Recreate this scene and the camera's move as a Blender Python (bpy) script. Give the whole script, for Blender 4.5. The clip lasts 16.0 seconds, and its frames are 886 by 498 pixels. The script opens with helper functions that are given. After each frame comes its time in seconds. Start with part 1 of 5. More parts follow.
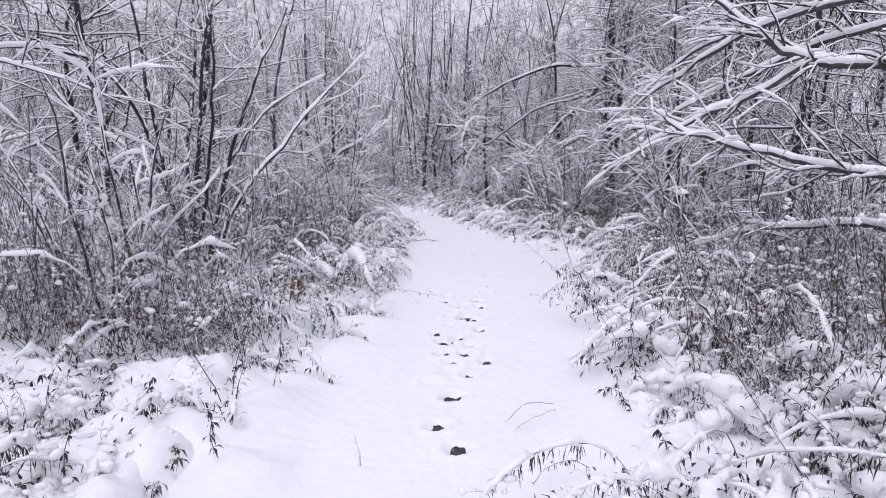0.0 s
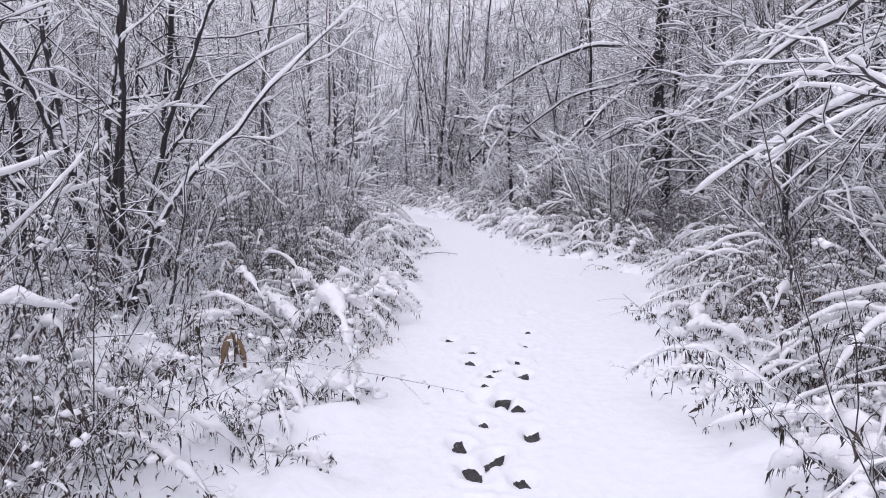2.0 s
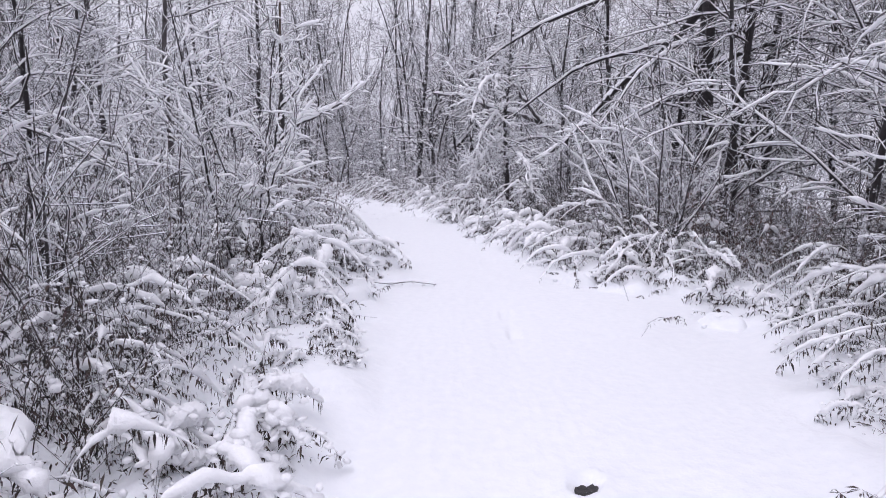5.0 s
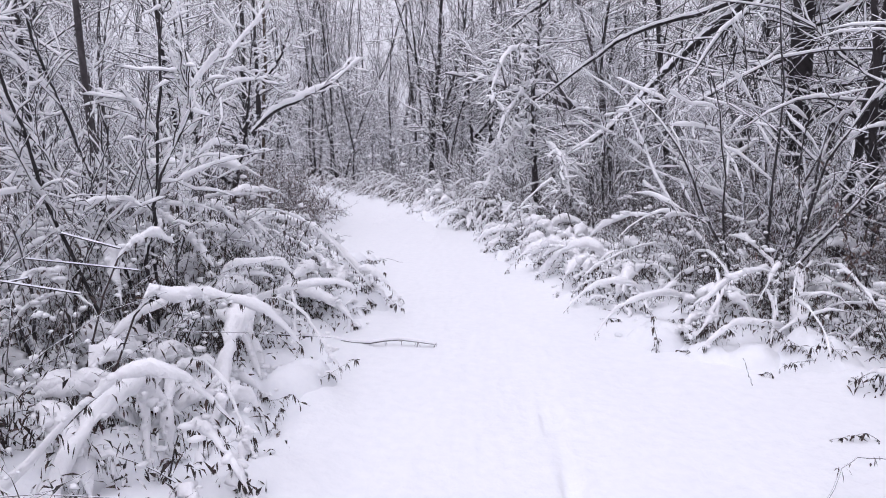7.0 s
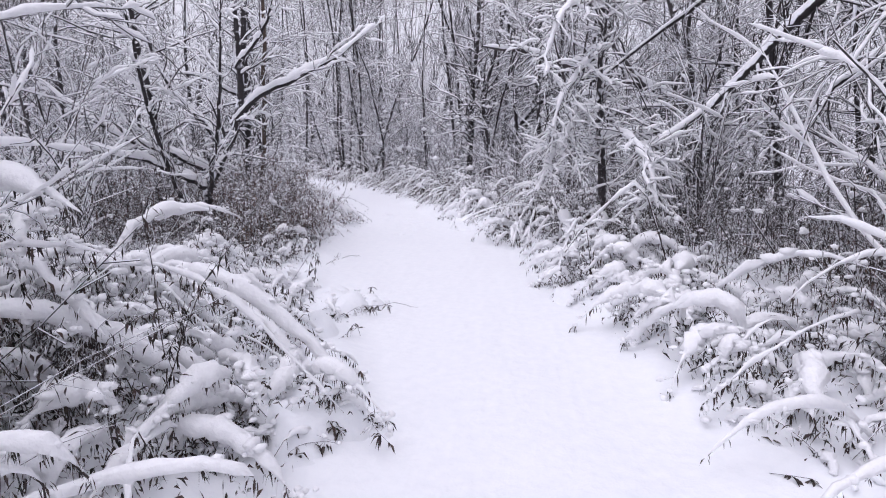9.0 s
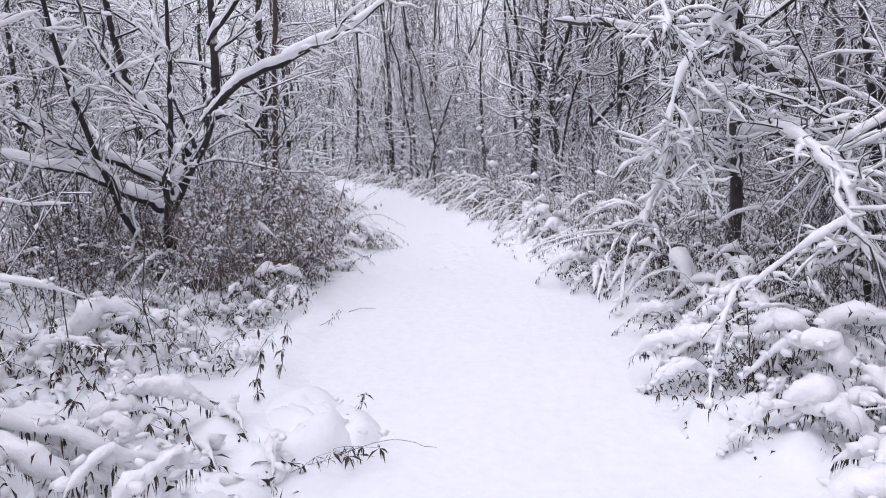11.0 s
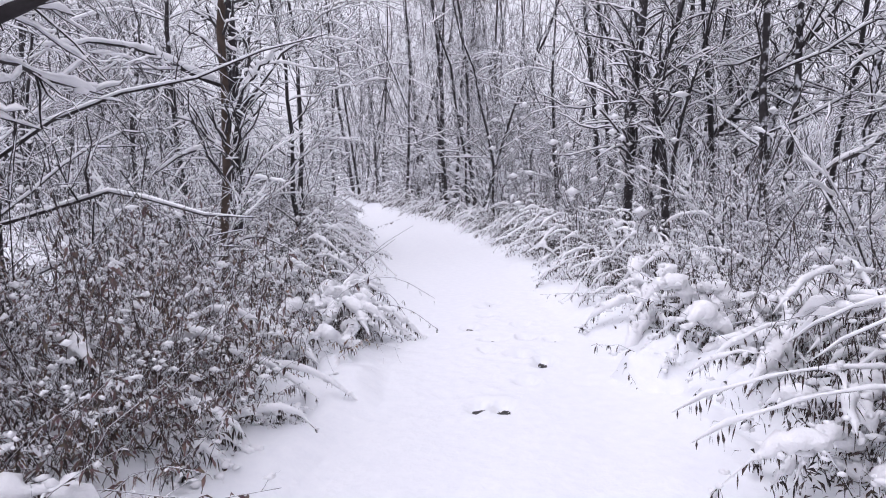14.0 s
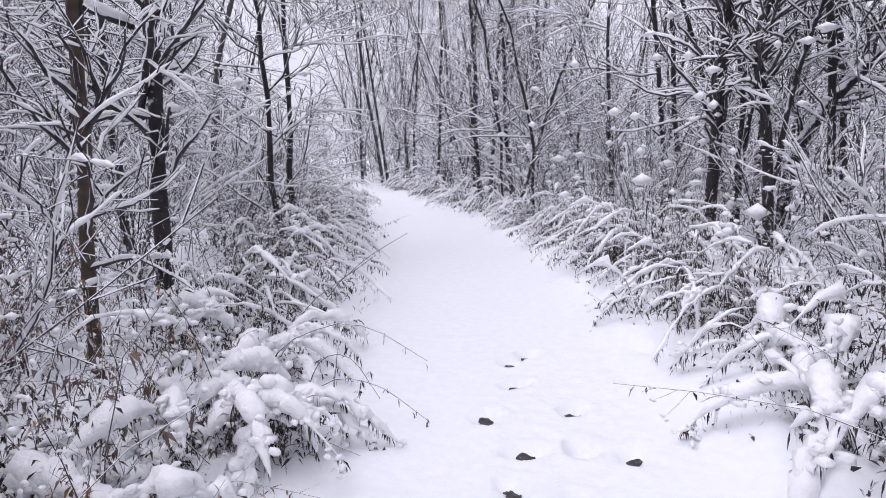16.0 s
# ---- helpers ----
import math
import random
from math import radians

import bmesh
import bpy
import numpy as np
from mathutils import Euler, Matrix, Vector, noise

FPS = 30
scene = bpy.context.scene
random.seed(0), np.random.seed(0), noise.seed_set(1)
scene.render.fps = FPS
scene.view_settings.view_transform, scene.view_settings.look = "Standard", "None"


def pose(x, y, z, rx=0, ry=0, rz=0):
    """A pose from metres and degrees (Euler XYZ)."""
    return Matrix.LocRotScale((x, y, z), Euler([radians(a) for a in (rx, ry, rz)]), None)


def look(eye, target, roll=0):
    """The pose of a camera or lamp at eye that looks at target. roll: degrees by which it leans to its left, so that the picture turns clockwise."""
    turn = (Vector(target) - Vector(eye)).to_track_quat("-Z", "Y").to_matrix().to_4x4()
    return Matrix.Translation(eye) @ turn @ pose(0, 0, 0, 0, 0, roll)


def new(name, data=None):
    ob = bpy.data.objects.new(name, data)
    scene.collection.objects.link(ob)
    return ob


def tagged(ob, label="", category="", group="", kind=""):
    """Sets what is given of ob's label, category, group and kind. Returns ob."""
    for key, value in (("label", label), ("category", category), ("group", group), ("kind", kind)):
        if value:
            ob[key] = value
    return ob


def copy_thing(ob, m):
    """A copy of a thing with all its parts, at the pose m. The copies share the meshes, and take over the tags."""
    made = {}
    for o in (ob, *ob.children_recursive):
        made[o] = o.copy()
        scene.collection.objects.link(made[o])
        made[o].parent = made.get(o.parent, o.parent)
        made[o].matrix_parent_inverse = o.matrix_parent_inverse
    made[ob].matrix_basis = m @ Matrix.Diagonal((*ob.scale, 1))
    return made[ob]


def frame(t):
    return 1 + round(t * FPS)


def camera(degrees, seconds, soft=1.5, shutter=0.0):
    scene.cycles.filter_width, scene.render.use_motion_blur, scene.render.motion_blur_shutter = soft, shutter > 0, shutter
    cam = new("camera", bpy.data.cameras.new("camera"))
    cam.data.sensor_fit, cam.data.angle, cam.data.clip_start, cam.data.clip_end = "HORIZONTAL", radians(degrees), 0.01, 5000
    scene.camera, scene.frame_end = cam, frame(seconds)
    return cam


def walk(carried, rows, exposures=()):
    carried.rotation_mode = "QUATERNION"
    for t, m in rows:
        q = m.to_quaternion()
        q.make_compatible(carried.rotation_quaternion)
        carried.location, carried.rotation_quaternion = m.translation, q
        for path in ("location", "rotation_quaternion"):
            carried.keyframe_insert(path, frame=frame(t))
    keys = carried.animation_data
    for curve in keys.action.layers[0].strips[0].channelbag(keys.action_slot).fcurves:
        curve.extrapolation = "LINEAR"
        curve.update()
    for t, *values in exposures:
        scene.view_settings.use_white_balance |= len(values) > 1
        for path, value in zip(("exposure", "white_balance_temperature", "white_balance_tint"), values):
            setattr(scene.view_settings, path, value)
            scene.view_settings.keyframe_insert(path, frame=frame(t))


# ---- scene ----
cam = camera(69.3, 16.0, 1.0)
EXPOSE = 0.25
METRES, EYE, TILT, LEAN, TURN = 20.0, 1.5, -7.0, 0.0, 0.0
ROWS = [
    (0.0, 0.0, 0.0, 0.0, -0.0, 0.0, -0.0),
    (0.5, -0.0005, 0.0314, 0.0035, 0.59, 0.07, -0.05),
    (1.0, -0.0002, 0.0628, 0.0072, 1.1, 0.32, -0.23),
    (1.5, -0.0011, 0.0939, 0.01, 1.29, 0.27, -0.24),
    (2.0, -0.0033, 0.1249, 0.0133, 1.35, -0.1, -0.37),
    (2.5, -0.0034, 0.1544, 0.0171, 0.91, -0.15, -0.43),
    (3.0, -0.0044, 0.1844, 0.0206, 0.42, 0.1, -0.45),
    (3.5, -0.0028, 0.2143, 0.024, -0.2, 0.25, -0.36),
    (4.0, -0.0029, 0.2447, 0.027, -0.39, -0.35, -0.16),
    (6.5, 0.0043, 0.4013, 0.0466, 1.16, -1.42, -0.77),
    (7.0, 0.0044, 0.4328, 0.05, 1.62, -1.74, -0.44),
    (7.5, 0.0061, 0.4656, 0.0546, 2.36, -2.15, -0.01),
    (8.0, 0.0055, 0.4976, 0.0588, 3.24, -2.34, 0.28),
    (8.5, 0.0055, 0.5291, 0.0636, 4.31, -2.59, 0.09),
    (11.0, -0.002, 0.6884, 0.0837, 11.15, -2.64, -0.48),
    (11.5, -0.0067, 0.7197, 0.0867, 12.51, -2.33, -0.56),
    (12.0, -0.0104, 0.7502, 0.0911, 13.48, -2.11, -0.75),
    (12.5, -0.0171, 0.78, 0.0939, 14.66, -1.94, -0.83),
    (13.0, -0.0217, 0.8102, 0.0976, 15.8, -1.59, -0.74),
    (13.5, -0.029, 0.8406, 0.1006, 16.48, -1.07, -0.79),
    (14.0, -0.0328, 0.8711, 0.104, 16.98, -0.72, -0.8),
    (14.5, -0.0381, 0.9, 0.1063, 17.57, -0.84, -0.72),
    (15.0, -0.0427, 0.9305, 0.1098, 18.41, -1.08, -0.53),
    (15.5, -0.05, 0.9592, 0.112, 19.38, -1.44, -0.64),
    (16.0, -0.0565, 0.987, 0.115, 20.67, -2.12, -1.05),
]
walk(cam, [(t, pose(0, 0, EYE, TILT, LEAN, TURN) @ pose(METRES * x, METRES * y, METRES * z, 90 + pitch, roll, yaw)) for t, x, y, z, yaw, pitch, roll in ROWS], [(t, stops + EXPOSE, 6060, 22) for t, stops in ((0.0, -0.48), (5.0, -0.34), (11.0, -0.28), (13.5, -0.2), (16.0, -0.22))])
SKY, SUN = 0.15, 0.7
# ---- light ----
world = bpy.data.worlds.new("sky")
scene.world = world
world.use_nodes = True
wn, wl = world.node_tree.nodes, world.node_tree.links
sky = wn.new("ShaderNodeTexSky")
sky.sky_type, sky.sun_disc = "NISHITA", False
sky.sun_elevation, sky.sun_rotation = radians(67), radians(-146)
sky.air_density, sky.dust_density = 1.0, 6.0
cloud = wn.new("ShaderNodeHueSaturation")
cloud.inputs["Saturation"].default_value = 0.12
wl.new(sky.outputs[0], cloud.inputs["Color"])
deck = wn.new("ShaderNodeMix")  # an even deck of cloud before the sky
deck.data_type = "RGBA"
deck.inputs[0].default_value = 0.65
deck.inputs[7].default_value = (7.0, 7.05, 7.2, 1)
wl.new(cloud.outputs[0], deck.inputs[6])
wl.new(deck.outputs[2], wn["Background"].inputs["Color"])
wn["Background"].inputs["Strength"].default_value = SKY
sun = new("sun", bpy.data.lights.new("sun", "SUN"))
sun.data.energy, sun.data.angle, sun.data.color = SUN, radians(60), (1.0, 0.98, 0.96)
sun.matrix_world = look((-6, -9, 26), (0, 0, 0))


# ---- materials ----
def material(name, rough=0.7):
    m = bpy.data.materials.new(name)
    m.use_nodes = True
    nt = m.node_tree
    b = nt.nodes["Principled BSDF"]
    b.inputs["Roughness"].default_value = rough
    return m, nt, b


def noise_node(nt, scale, detail=3.0, rough=0.55, where="Object"):
    co = nt.nodes.new("ShaderNodeTexCoord")
    n = nt.nodes.new("ShaderNodeTexNoise")
    n.inputs["Scale"].default_value, n.inputs["Detail"].default_value, n.inputs["Roughness"].default_value = scale, detail, rough
    nt.links.new(co.outputs[where], n.inputs["Vector"])
    return n


def ramp(nt, src, stops):
    r = nt.nodes.new("ShaderNodeValToRGB")
    while len(r.color_ramp.elements) < len(stops):
        r.color_ramp.elements.new(0.5)
    for e, (p, c) in zip(r.color_ramp.elements, stops):
        e.position, e.color = p, (*c, 1)
    nt.links.new(src, r.inputs[0])
    return r


def bump(nt, b, src, strength, dist):
    n = nt.nodes.new("ShaderNodeBump")
    n.inputs["Strength"].default_value, n.inputs["Distance"].default_value = strength, dist
    nt.links.new(src, n.inputs["Height"])
    nt.links.new(n.outputs[0], b.inputs["Normal"])


def snow_material(name, grain, dist, lo=(0.74, 0.76, 0.80), hi=(0.81, 0.82, 0.85), coarse=0.5):
    m, nt, b = material(name, 0.65)
    n = noise_node(nt, grain, 5, 0.6)
    r = ramp(nt, n.outputs["Fac"], [(0.3, lo), (0.7, hi)])
    nt.links.new(r.outputs[0], b.inputs["Base Color"])
    clots = noise_node(nt, grain * 0.35, 4, 0.65)
    both = nt.nodes.new("ShaderNodeMath")
    both.operation = "MULTIPLY_ADD"
    both.inputs[1].default_value = coarse
    nt.links.new(clots.outputs["Fac"], both.inputs[0])
    nt.links.new(n.outputs["Fac"], both.inputs[2])
    bump(nt, b, both.outputs[0], 0.6, dist)
    b.inputs["Specular IOR Level"].default_value = 0.25
    return m


def bark_material(name, dark, light, snow=0.0, scale=18.0):
    """Bark with grain and lichen; snow: how much of the upper faces a crust of snow covers."""
    m, nt, b = material(name, 0.85)
    n = noise_node(nt, scale, 4)
    big = noise_node(nt, 2.3, 2)
    add = nt.nodes.new("ShaderNodeMath")
    add.operation = "MULTIPLY_ADD"
    add.inputs[1].default_value = 0.6
    nt.links.new(n.outputs["Fac"], add.inputs[0])
    half = nt.nodes.new("ShaderNodeMath")
    half.operation = "MULTIPLY"
    half.inputs[1].default_value = 0.4
    nt.links.new(big.outputs["Fac"], half.inputs[0])
    nt.links.new(half.outputs[0], add.inputs[2])
    r = ramp(nt, add.outputs[0], [(0.3, dark), (0.7, light)])
    bump(nt, b, n.outputs["Fac"], 0.6, 0.004)
    if not snow:
        nt.links.new(r.outputs[0], b.inputs["Base Color"])
        return m
    geo = nt.nodes.new("ShaderNodeNewGeometry")
    sep = nt.nodes.new("ShaderNodeSeparateXYZ")
    nt.links.new(geo.outputs["Normal"], sep.inputs[0])
    patch = noise_node(nt, 9.0, 2)
    mad = nt.nodes.new("ShaderNodeMath")
    mad.operation = "MULTIPLY_ADD"
    mad.inputs[1].default_value = 1.2
    nt.links.new(patch.outputs["Fac"], mad.inputs[0])
    nt.links.new(sep.outputs["Z"], mad.inputs[2])
    edge = nt.nodes.new("ShaderNodeMapRange")
    edge.inputs["From Min"].default_value, edge.inputs["From Max"].default_value = 1.0 - snow, 1.15 - snow
    nt.links.new(mad.outputs[0], edge.inputs["Value"])
    mix = nt.nodes.new("ShaderNodeMix")
    mix.data_type = "RGBA"
    nt.links.new(edge.outputs[0], mix.inputs[0])
    nt.links.new(r.outputs[0], mix.inputs[6])
    mix.inputs[7].default_value = (0.84, 0.85, 0.89, 1)
    nt.links.new(mix.outputs[2], b.inputs["Base Color"])
    return m


def leaf_material(name, dark, light, bare=0.54):
    m, nt, b = material(name, 0.8)
    info = nt.nodes.new("ShaderNodeNewGeometry")
    r = ramp(nt, info.outputs["Random Per Island"], [(0.0, dark), (1.0, light)])
    n = noise_node(nt, 60, 2)
    mix = nt.nodes.new("ShaderNodeMix")
    mix.data_type, mix.blend_type = "RGBA", "MULTIPLY"
    mix.inputs[0].default_value = 0.7
    nt.links.new(r.outputs[0], mix.inputs[6])
    nt.links.new(n.outputs["Color"], mix.inputs[7])
    dust = noise_node(nt, 13, 3)
    edge = nt.nodes.new("ShaderNodeMapRange")
    edge.inputs["From Min"].default_value, edge.inputs["From Max"].default_value = bare, bare + 0.06
    nt.links.new(dust.outputs["Fac"], edge.inputs["Value"])
    top = nt.nodes.new("ShaderNodeMix")
    top.data_type = "RGBA"
    top.inputs[7].default_value = (0.84, 0.84, 0.86, 1)
    nt.links.new(edge.outputs[0], top.inputs[0])
    nt.links.new(mix.outputs[2], top.inputs[6])
    nt.links.new(top.outputs[2], b.inputs["Base Color"])
    return m


SNOW = snow_material("fresh_snow", 14.0, 0.014, (0.85, 0.865, 0.895), (0.90, 0.91, 0.93))
SNOW_PLANT = snow_material("clinging_snow", 34.0, 0.012, (0.88, 0.88, 0.90), (0.94, 0.94, 0.95), 1.6)
BARK = bark_material("dark_bark", (0.012, 0.010, 0.011), (0.045, 0.038, 0.041), 0.24)
BARK_GREY = bark_material("grey_bark", (0.035, 0.03, 0.032), (0.11, 0.098, 0.10), 0.24)
BARK_BROWN = bark_material("brown_bark", (0.036, 0.025, 0.019), (0.105, 0.073, 0.056))
TRUNK_SNOWY = bark_material("snow_dusted_bark", (0.02, 0.017, 0.018), (0.08, 0.07, 0.075), 0.3)
TWIG = bark_material("snow_crusted_twigs", (0.016, 0.013, 0.015), (0.05, 0.043, 0.046), 0.43, 30)
TWIG_FAR = bark_material("far_twigs", (0.016, 0.013, 0.015), (0.05, 0.043, 0.046), 0.34, 30)
TWIG_BARE = bark_material("dark_sheltered_twigs", (0.014, 0.011, 0.012), (0.05, 0.04, 0.041), 0.22, 30)
STEM = bark_material("dry_stem", (0.02, 0.015, 0.015), (0.085, 0.063, 0.06), 0.2, 30)
LEAF = leaf_material("withered_leaf", (0.022, 0.017, 0.017), (0.13, 0.09, 0.078))
LEAF_BROWN = leaf_material("brown_dead_leaf", (0.07, 0.046, 0.042), (0.30, 0.205, 0.18), 0.57)
# the withered leaf with shade put into its colour, and less snow on it
LEAF_DARK = leaf_material("shade_dark_leaf", (0.016, 0.012, 0.012), (0.085, 0.062, 0.056), 0.62)
LEAF_TAN = leaf_material("tan_dry_leaf", (0.14, 0.085, 0.05), (0.48, 0.30, 0.18))
LEAF_OCHRE = bark_material("ochre_dead_leaf", (0.09, 0.058, 0.034), (0.28, 0.185, 0.108), 0, 45)
# near-black mottled with white flecks, for the bottoms of the footprints
PRINT_DARK, _nt, _b = material("dark_mottled_print", 0.6)
_n = noise_node(_nt, 55, 4)
_nt.links.new(ramp(_nt, _n.outputs["Fac"], [(0.3, (0.008, 0.007, 0.008)), (0.66, (0.05, 0.045, 0.044)), (0.74, (0.6, 0.6, 0.62)), (0.8, (0.85, 0.86, 0.88))]).outputs[0], _b.inputs["Base Color"])
bump(_nt, _b, _n.outputs["Fac"], 0.8, 0.01)


# ---- mesh tools ----
UP = np.array([0.0, 0.0, 1.0])
rng = np.random.default_rng(11)


def unit(v):
    return v / np.maximum(np.linalg.norm(v, axis=-1, keepdims=True), 1e-9)


def tangents(P):
    T = np.empty_like(P)
    T[:, 1:-1] = P[:, 2:] - P[:, :-2]
    T[:, 0], T[:, -1] = P[:, 1] - P[:, 0], P[:, -1] - P[:, -2]
    return unit(T)


def tubes(P, R, k, flat=1.0, rough=0.0):
    """Tubes round m lines of n points: corners and quads. flat squashes them from above; rough makes them lumpy."""
    P, R = np.asarray(P, float), np.asarray(R, float)
    m, n, _ = P.shape
    T = tangents(P)
    S = np.cross(T, UP)
    weak = np.linalg.norm(S, axis=-1, keepdims=True) < 0.05
    S = unit(np.where(weak, np.array([1.0, 0.0, 0.0]), S))
    U = unit(np.cross(S, T))
    a = np.pi / 2 + 2 * np.pi * np.arange(k) / k
    V = P[:, :, None] + R[:, :, None, None] * (np.cos(a)[:, None] * S[:, :, None] + flat * np.sin(a)[:, None] * U[:, :, None])
    if rough:
        V = V + rough * R[:, :, None, None] * rng.normal(size=V.shape)
    i = np.arange(m * n * k).reshape(m, n, k)
    A, B = i[:, :-1], i[:, 1:]
    F = np.stack([A, np.roll(A, -1, 2), np.roll(B, -1, 2), B], -1).reshape(-1, 4)
    return V.reshape(-1, 3), F


def joined(pieces):
    V, F, at = [], [], 0
    for v, f in pieces:
        V.append(v)
        F.append(f + at)
        at += len(v)
    return np.concatenate(V), np.concatenate(F)


def mesh(name, V, F, mat, smooth=True):
    me = bpy.data.meshes.new(name)
    me.vertices.add(len(V))
    me.vertices.foreach_set("co", np.asarray(V, np.float32).ravel())
    k = F.shape[1]
    me.loops.add(F.size)
    me.loops.foreach_set("vertex_index", F.astype(np.int32).ravel())
    me.polygons.add(len(F))
    me.polygons.foreach_set("loop_start", np.arange(0, F.size, k, dtype=np.int32))
    me.polygons.foreach_set("use_smooth", np.full(len(F), smooth))
    me.update(calc_edges=True)
    me.materials.append(mat)
    return me


def grow(start, way, length, n, wiggle, lift):
    """Lines of n points that start that way, wander, and bend up (lift) or down (minus)."""
    start, way = np.asarray(start, float), unit(np.asarray(way, float))
    m = len(start)
    P = np.empty((m, n, 3))
    P[:, 0] = start
    d, step = way, (np.asarray(length, float) / (n - 1)).reshape(-1, 1)
    for i in range(1, n):
        d = unit(d + wiggle * rng.normal(size=(m, 3)) + lift * UP)
        P[:, i] = P[:, i - 1] + d * step
    return P


def shoots(P, R, count, lo, hi, angle, length, n, wiggle, lift, thin=0.6, tip=0.25):
    """Side branches off the lines P: count in all, from the share lo to hi along them."""
    m, k, _ = P.shape
    L = np.linalg.norm(np.diff(P, axis=1), axis=2).sum(1)
    j = rng.choice(m, count, p=L / L.sum())
    s = rng.uniform(lo, hi, count) * (k - 1)
    a = np.minimum(s.astype(int), k - 2)
    f = (s - a)[:, None]
    at = P[j, a] * (1 - f) + P[j, a + 1] * f
    r = R[j, a] * (1 - f[:, 0]) + R[j, a + 1] * f[:, 0]
    T = tangents(P)[j, a]
    side = rng.normal(size=(count, 3))
    side = unit(side - (side * T).sum(1, keepdims=True) * T)
    ang = np.radians(rng.normal(angle, angle * 0.25, count))[:, None]
    way = T * np.cos(ang) + side * np.sin(ang)
    Q = grow(at, way, rng.uniform(*length, count) * (1.15 - 0.5 * s / (k - 1)), n, wiggle, lift)
    q = np.maximum(r * thin, 0.0016)[:, None] * np.linspace(1, tip, n)
    return Q, q


def finer(A, n):
    """Lines with n times as many steps."""
    if n == 1:
        return A
    s = np.arange((A.shape[1] - 1) * n + 1) / n
    i = np.minimum(s.astype(int), A.shape[1] - 2)
    f = (s - i).reshape((1, -1) + (1,) * (A.ndim - 2))
    return A[:, i] * (1 - f) + A[:, i + 1] * f


def uneven(m, n, step):
    """Smooth random values from 0 to 1 along m lines of n points, with a knot every few points."""
    k = max(2, int(np.ceil((n - 1) / step)) + 1)
    knots = rng.random((m, k))
    x = np.linspace(0, k - 1, n)
    i = np.minimum(x.astype(int), k - 2)
    f = x - i
    f = f * f * (3 - 2 * f)
    return knots[:, i] * (1 - f) + knots[:, i + 1] * f


def snow_on(P, R, k, depth, extra=0.6, gap=0.0, flat=0.95, fine=1, steep=0.25):
    """Soft uneven snow that lies along lines: thick where they run level, none where they stand."""
    P, R = finer(P, fine), finer(R, fine)
    T = tangents(P)
    level = np.clip(np.hypot(T[..., 0], T[..., 1]) * 1.35 - steep, 0, 1)
    load = 0.5 + 0.9 * uneven(*R.shape, 1.7)
    if gap:
        load = load * np.clip((uneven(*R.shape, 2.5) - 0.6 * gap) / 0.2, 0.04, 1)
    r = (R * extra + depth * load) * level
    r[:, 0] *= 0.15
    r[:, -1] *= 0.08
    r = np.maximum(r, 0.0006)
    return tubes(P + UP * (R * 0.5 + r * 0.5)[..., None], r, k, flat, 0.06)


def blades(at, way, length, width, droop):
    """Narrow bent leaves, one folded quad each."""
    at, way = np.asarray(at, float), unit(np.asarray(way, float))
    m = len(at)
    L = np.asarray(length, float).reshape(-1, 1)
    side = unit(np.cross(way, UP) + 0.6 * rng.normal(size=(m, 3))) * np.asarray(width, float).reshape(-1, 1) * 0.5
    mid = at + way * L * 0.45
    end = mid + unit(way + droop * -UP) * L * 0.55
    V = np.stack([at, mid - side, end, mid + side], 1).reshape(-1, 3)
    return V, np.arange(m * 4).reshape(m, 4)


G = (1 + 5 ** 0.5) / 2
ICO = unit(np.array([(-1, G, 0), (1, G, 0), (-1, -G, 0), (1, -G, 0), (0, -1, G), (0, 1, G), (0, -1, -G), (0, 1, -G), (G, 0, -1), (G, 0, 1), (-G, 0, -1), (-G, 0, 1)], float))
ICO_F = np.array([(0, 11, 5), (0, 5, 1), (0, 1, 7), (0, 7, 10), (0, 10, 11), (1, 5, 9), (5, 11, 4), (11, 10, 2), (10, 7, 6), (7, 1, 8),
                  (3, 9, 4), (3, 4, 2), (3, 2, 6), (3, 6, 8), (3, 8, 9), (4, 9, 5), (2, 4, 11), (6, 2, 10), (8, 6, 7), (9, 8, 1)])


OCTA = np.array([(1, 0, 0), (0, 1, 0), (-1, 0, 0), (0, -1, 0), (0, 0, 1), (0, 0, -1)], float)
OCTA_F = np.array([(0, 1, 4), (1, 2, 4), (2, 3, 4), (3, 0, 4), (1, 0, 5), (2, 1, 5), (3, 2, 5), (0, 3, 5)])


def lumps(mid, radius, long=1.5, small=False):
    """Rounded clots of snow round given points: corners and triangles."""
    n = len(mid)
    r = np.asarray(radius, float).reshape(-1, 1, 1)
    a = rng.uniform(0, 2 * np.pi, n)
    c, s = np.cos(a)[:, None], np.sin(a)[:, None]
    size = np.column_stack([rng.uniform(0.9, long, n), rng.uniform(0.75, 1.1, n), rng.uniform(0.6, 0.95, n)])[:, None]
    form, faces = (OCTA, OCTA_F) if small else (ICO, ICO_F)
    k = len(form)
    v = form[None] * size * (1 + 0.14 * rng.normal(size=(n, k, 1)))
    v = np.stack([v[..., 0] * c - v[..., 1] * s, v[..., 0] * s + v[..., 1] * c, v[..., 2]], -1)
    V = np.asarray(mid)[:, None] + r * v
    return V.reshape(-1, 3), (np.arange(n)[:, None, None] * k + faces[None]).reshape(-1, 3)


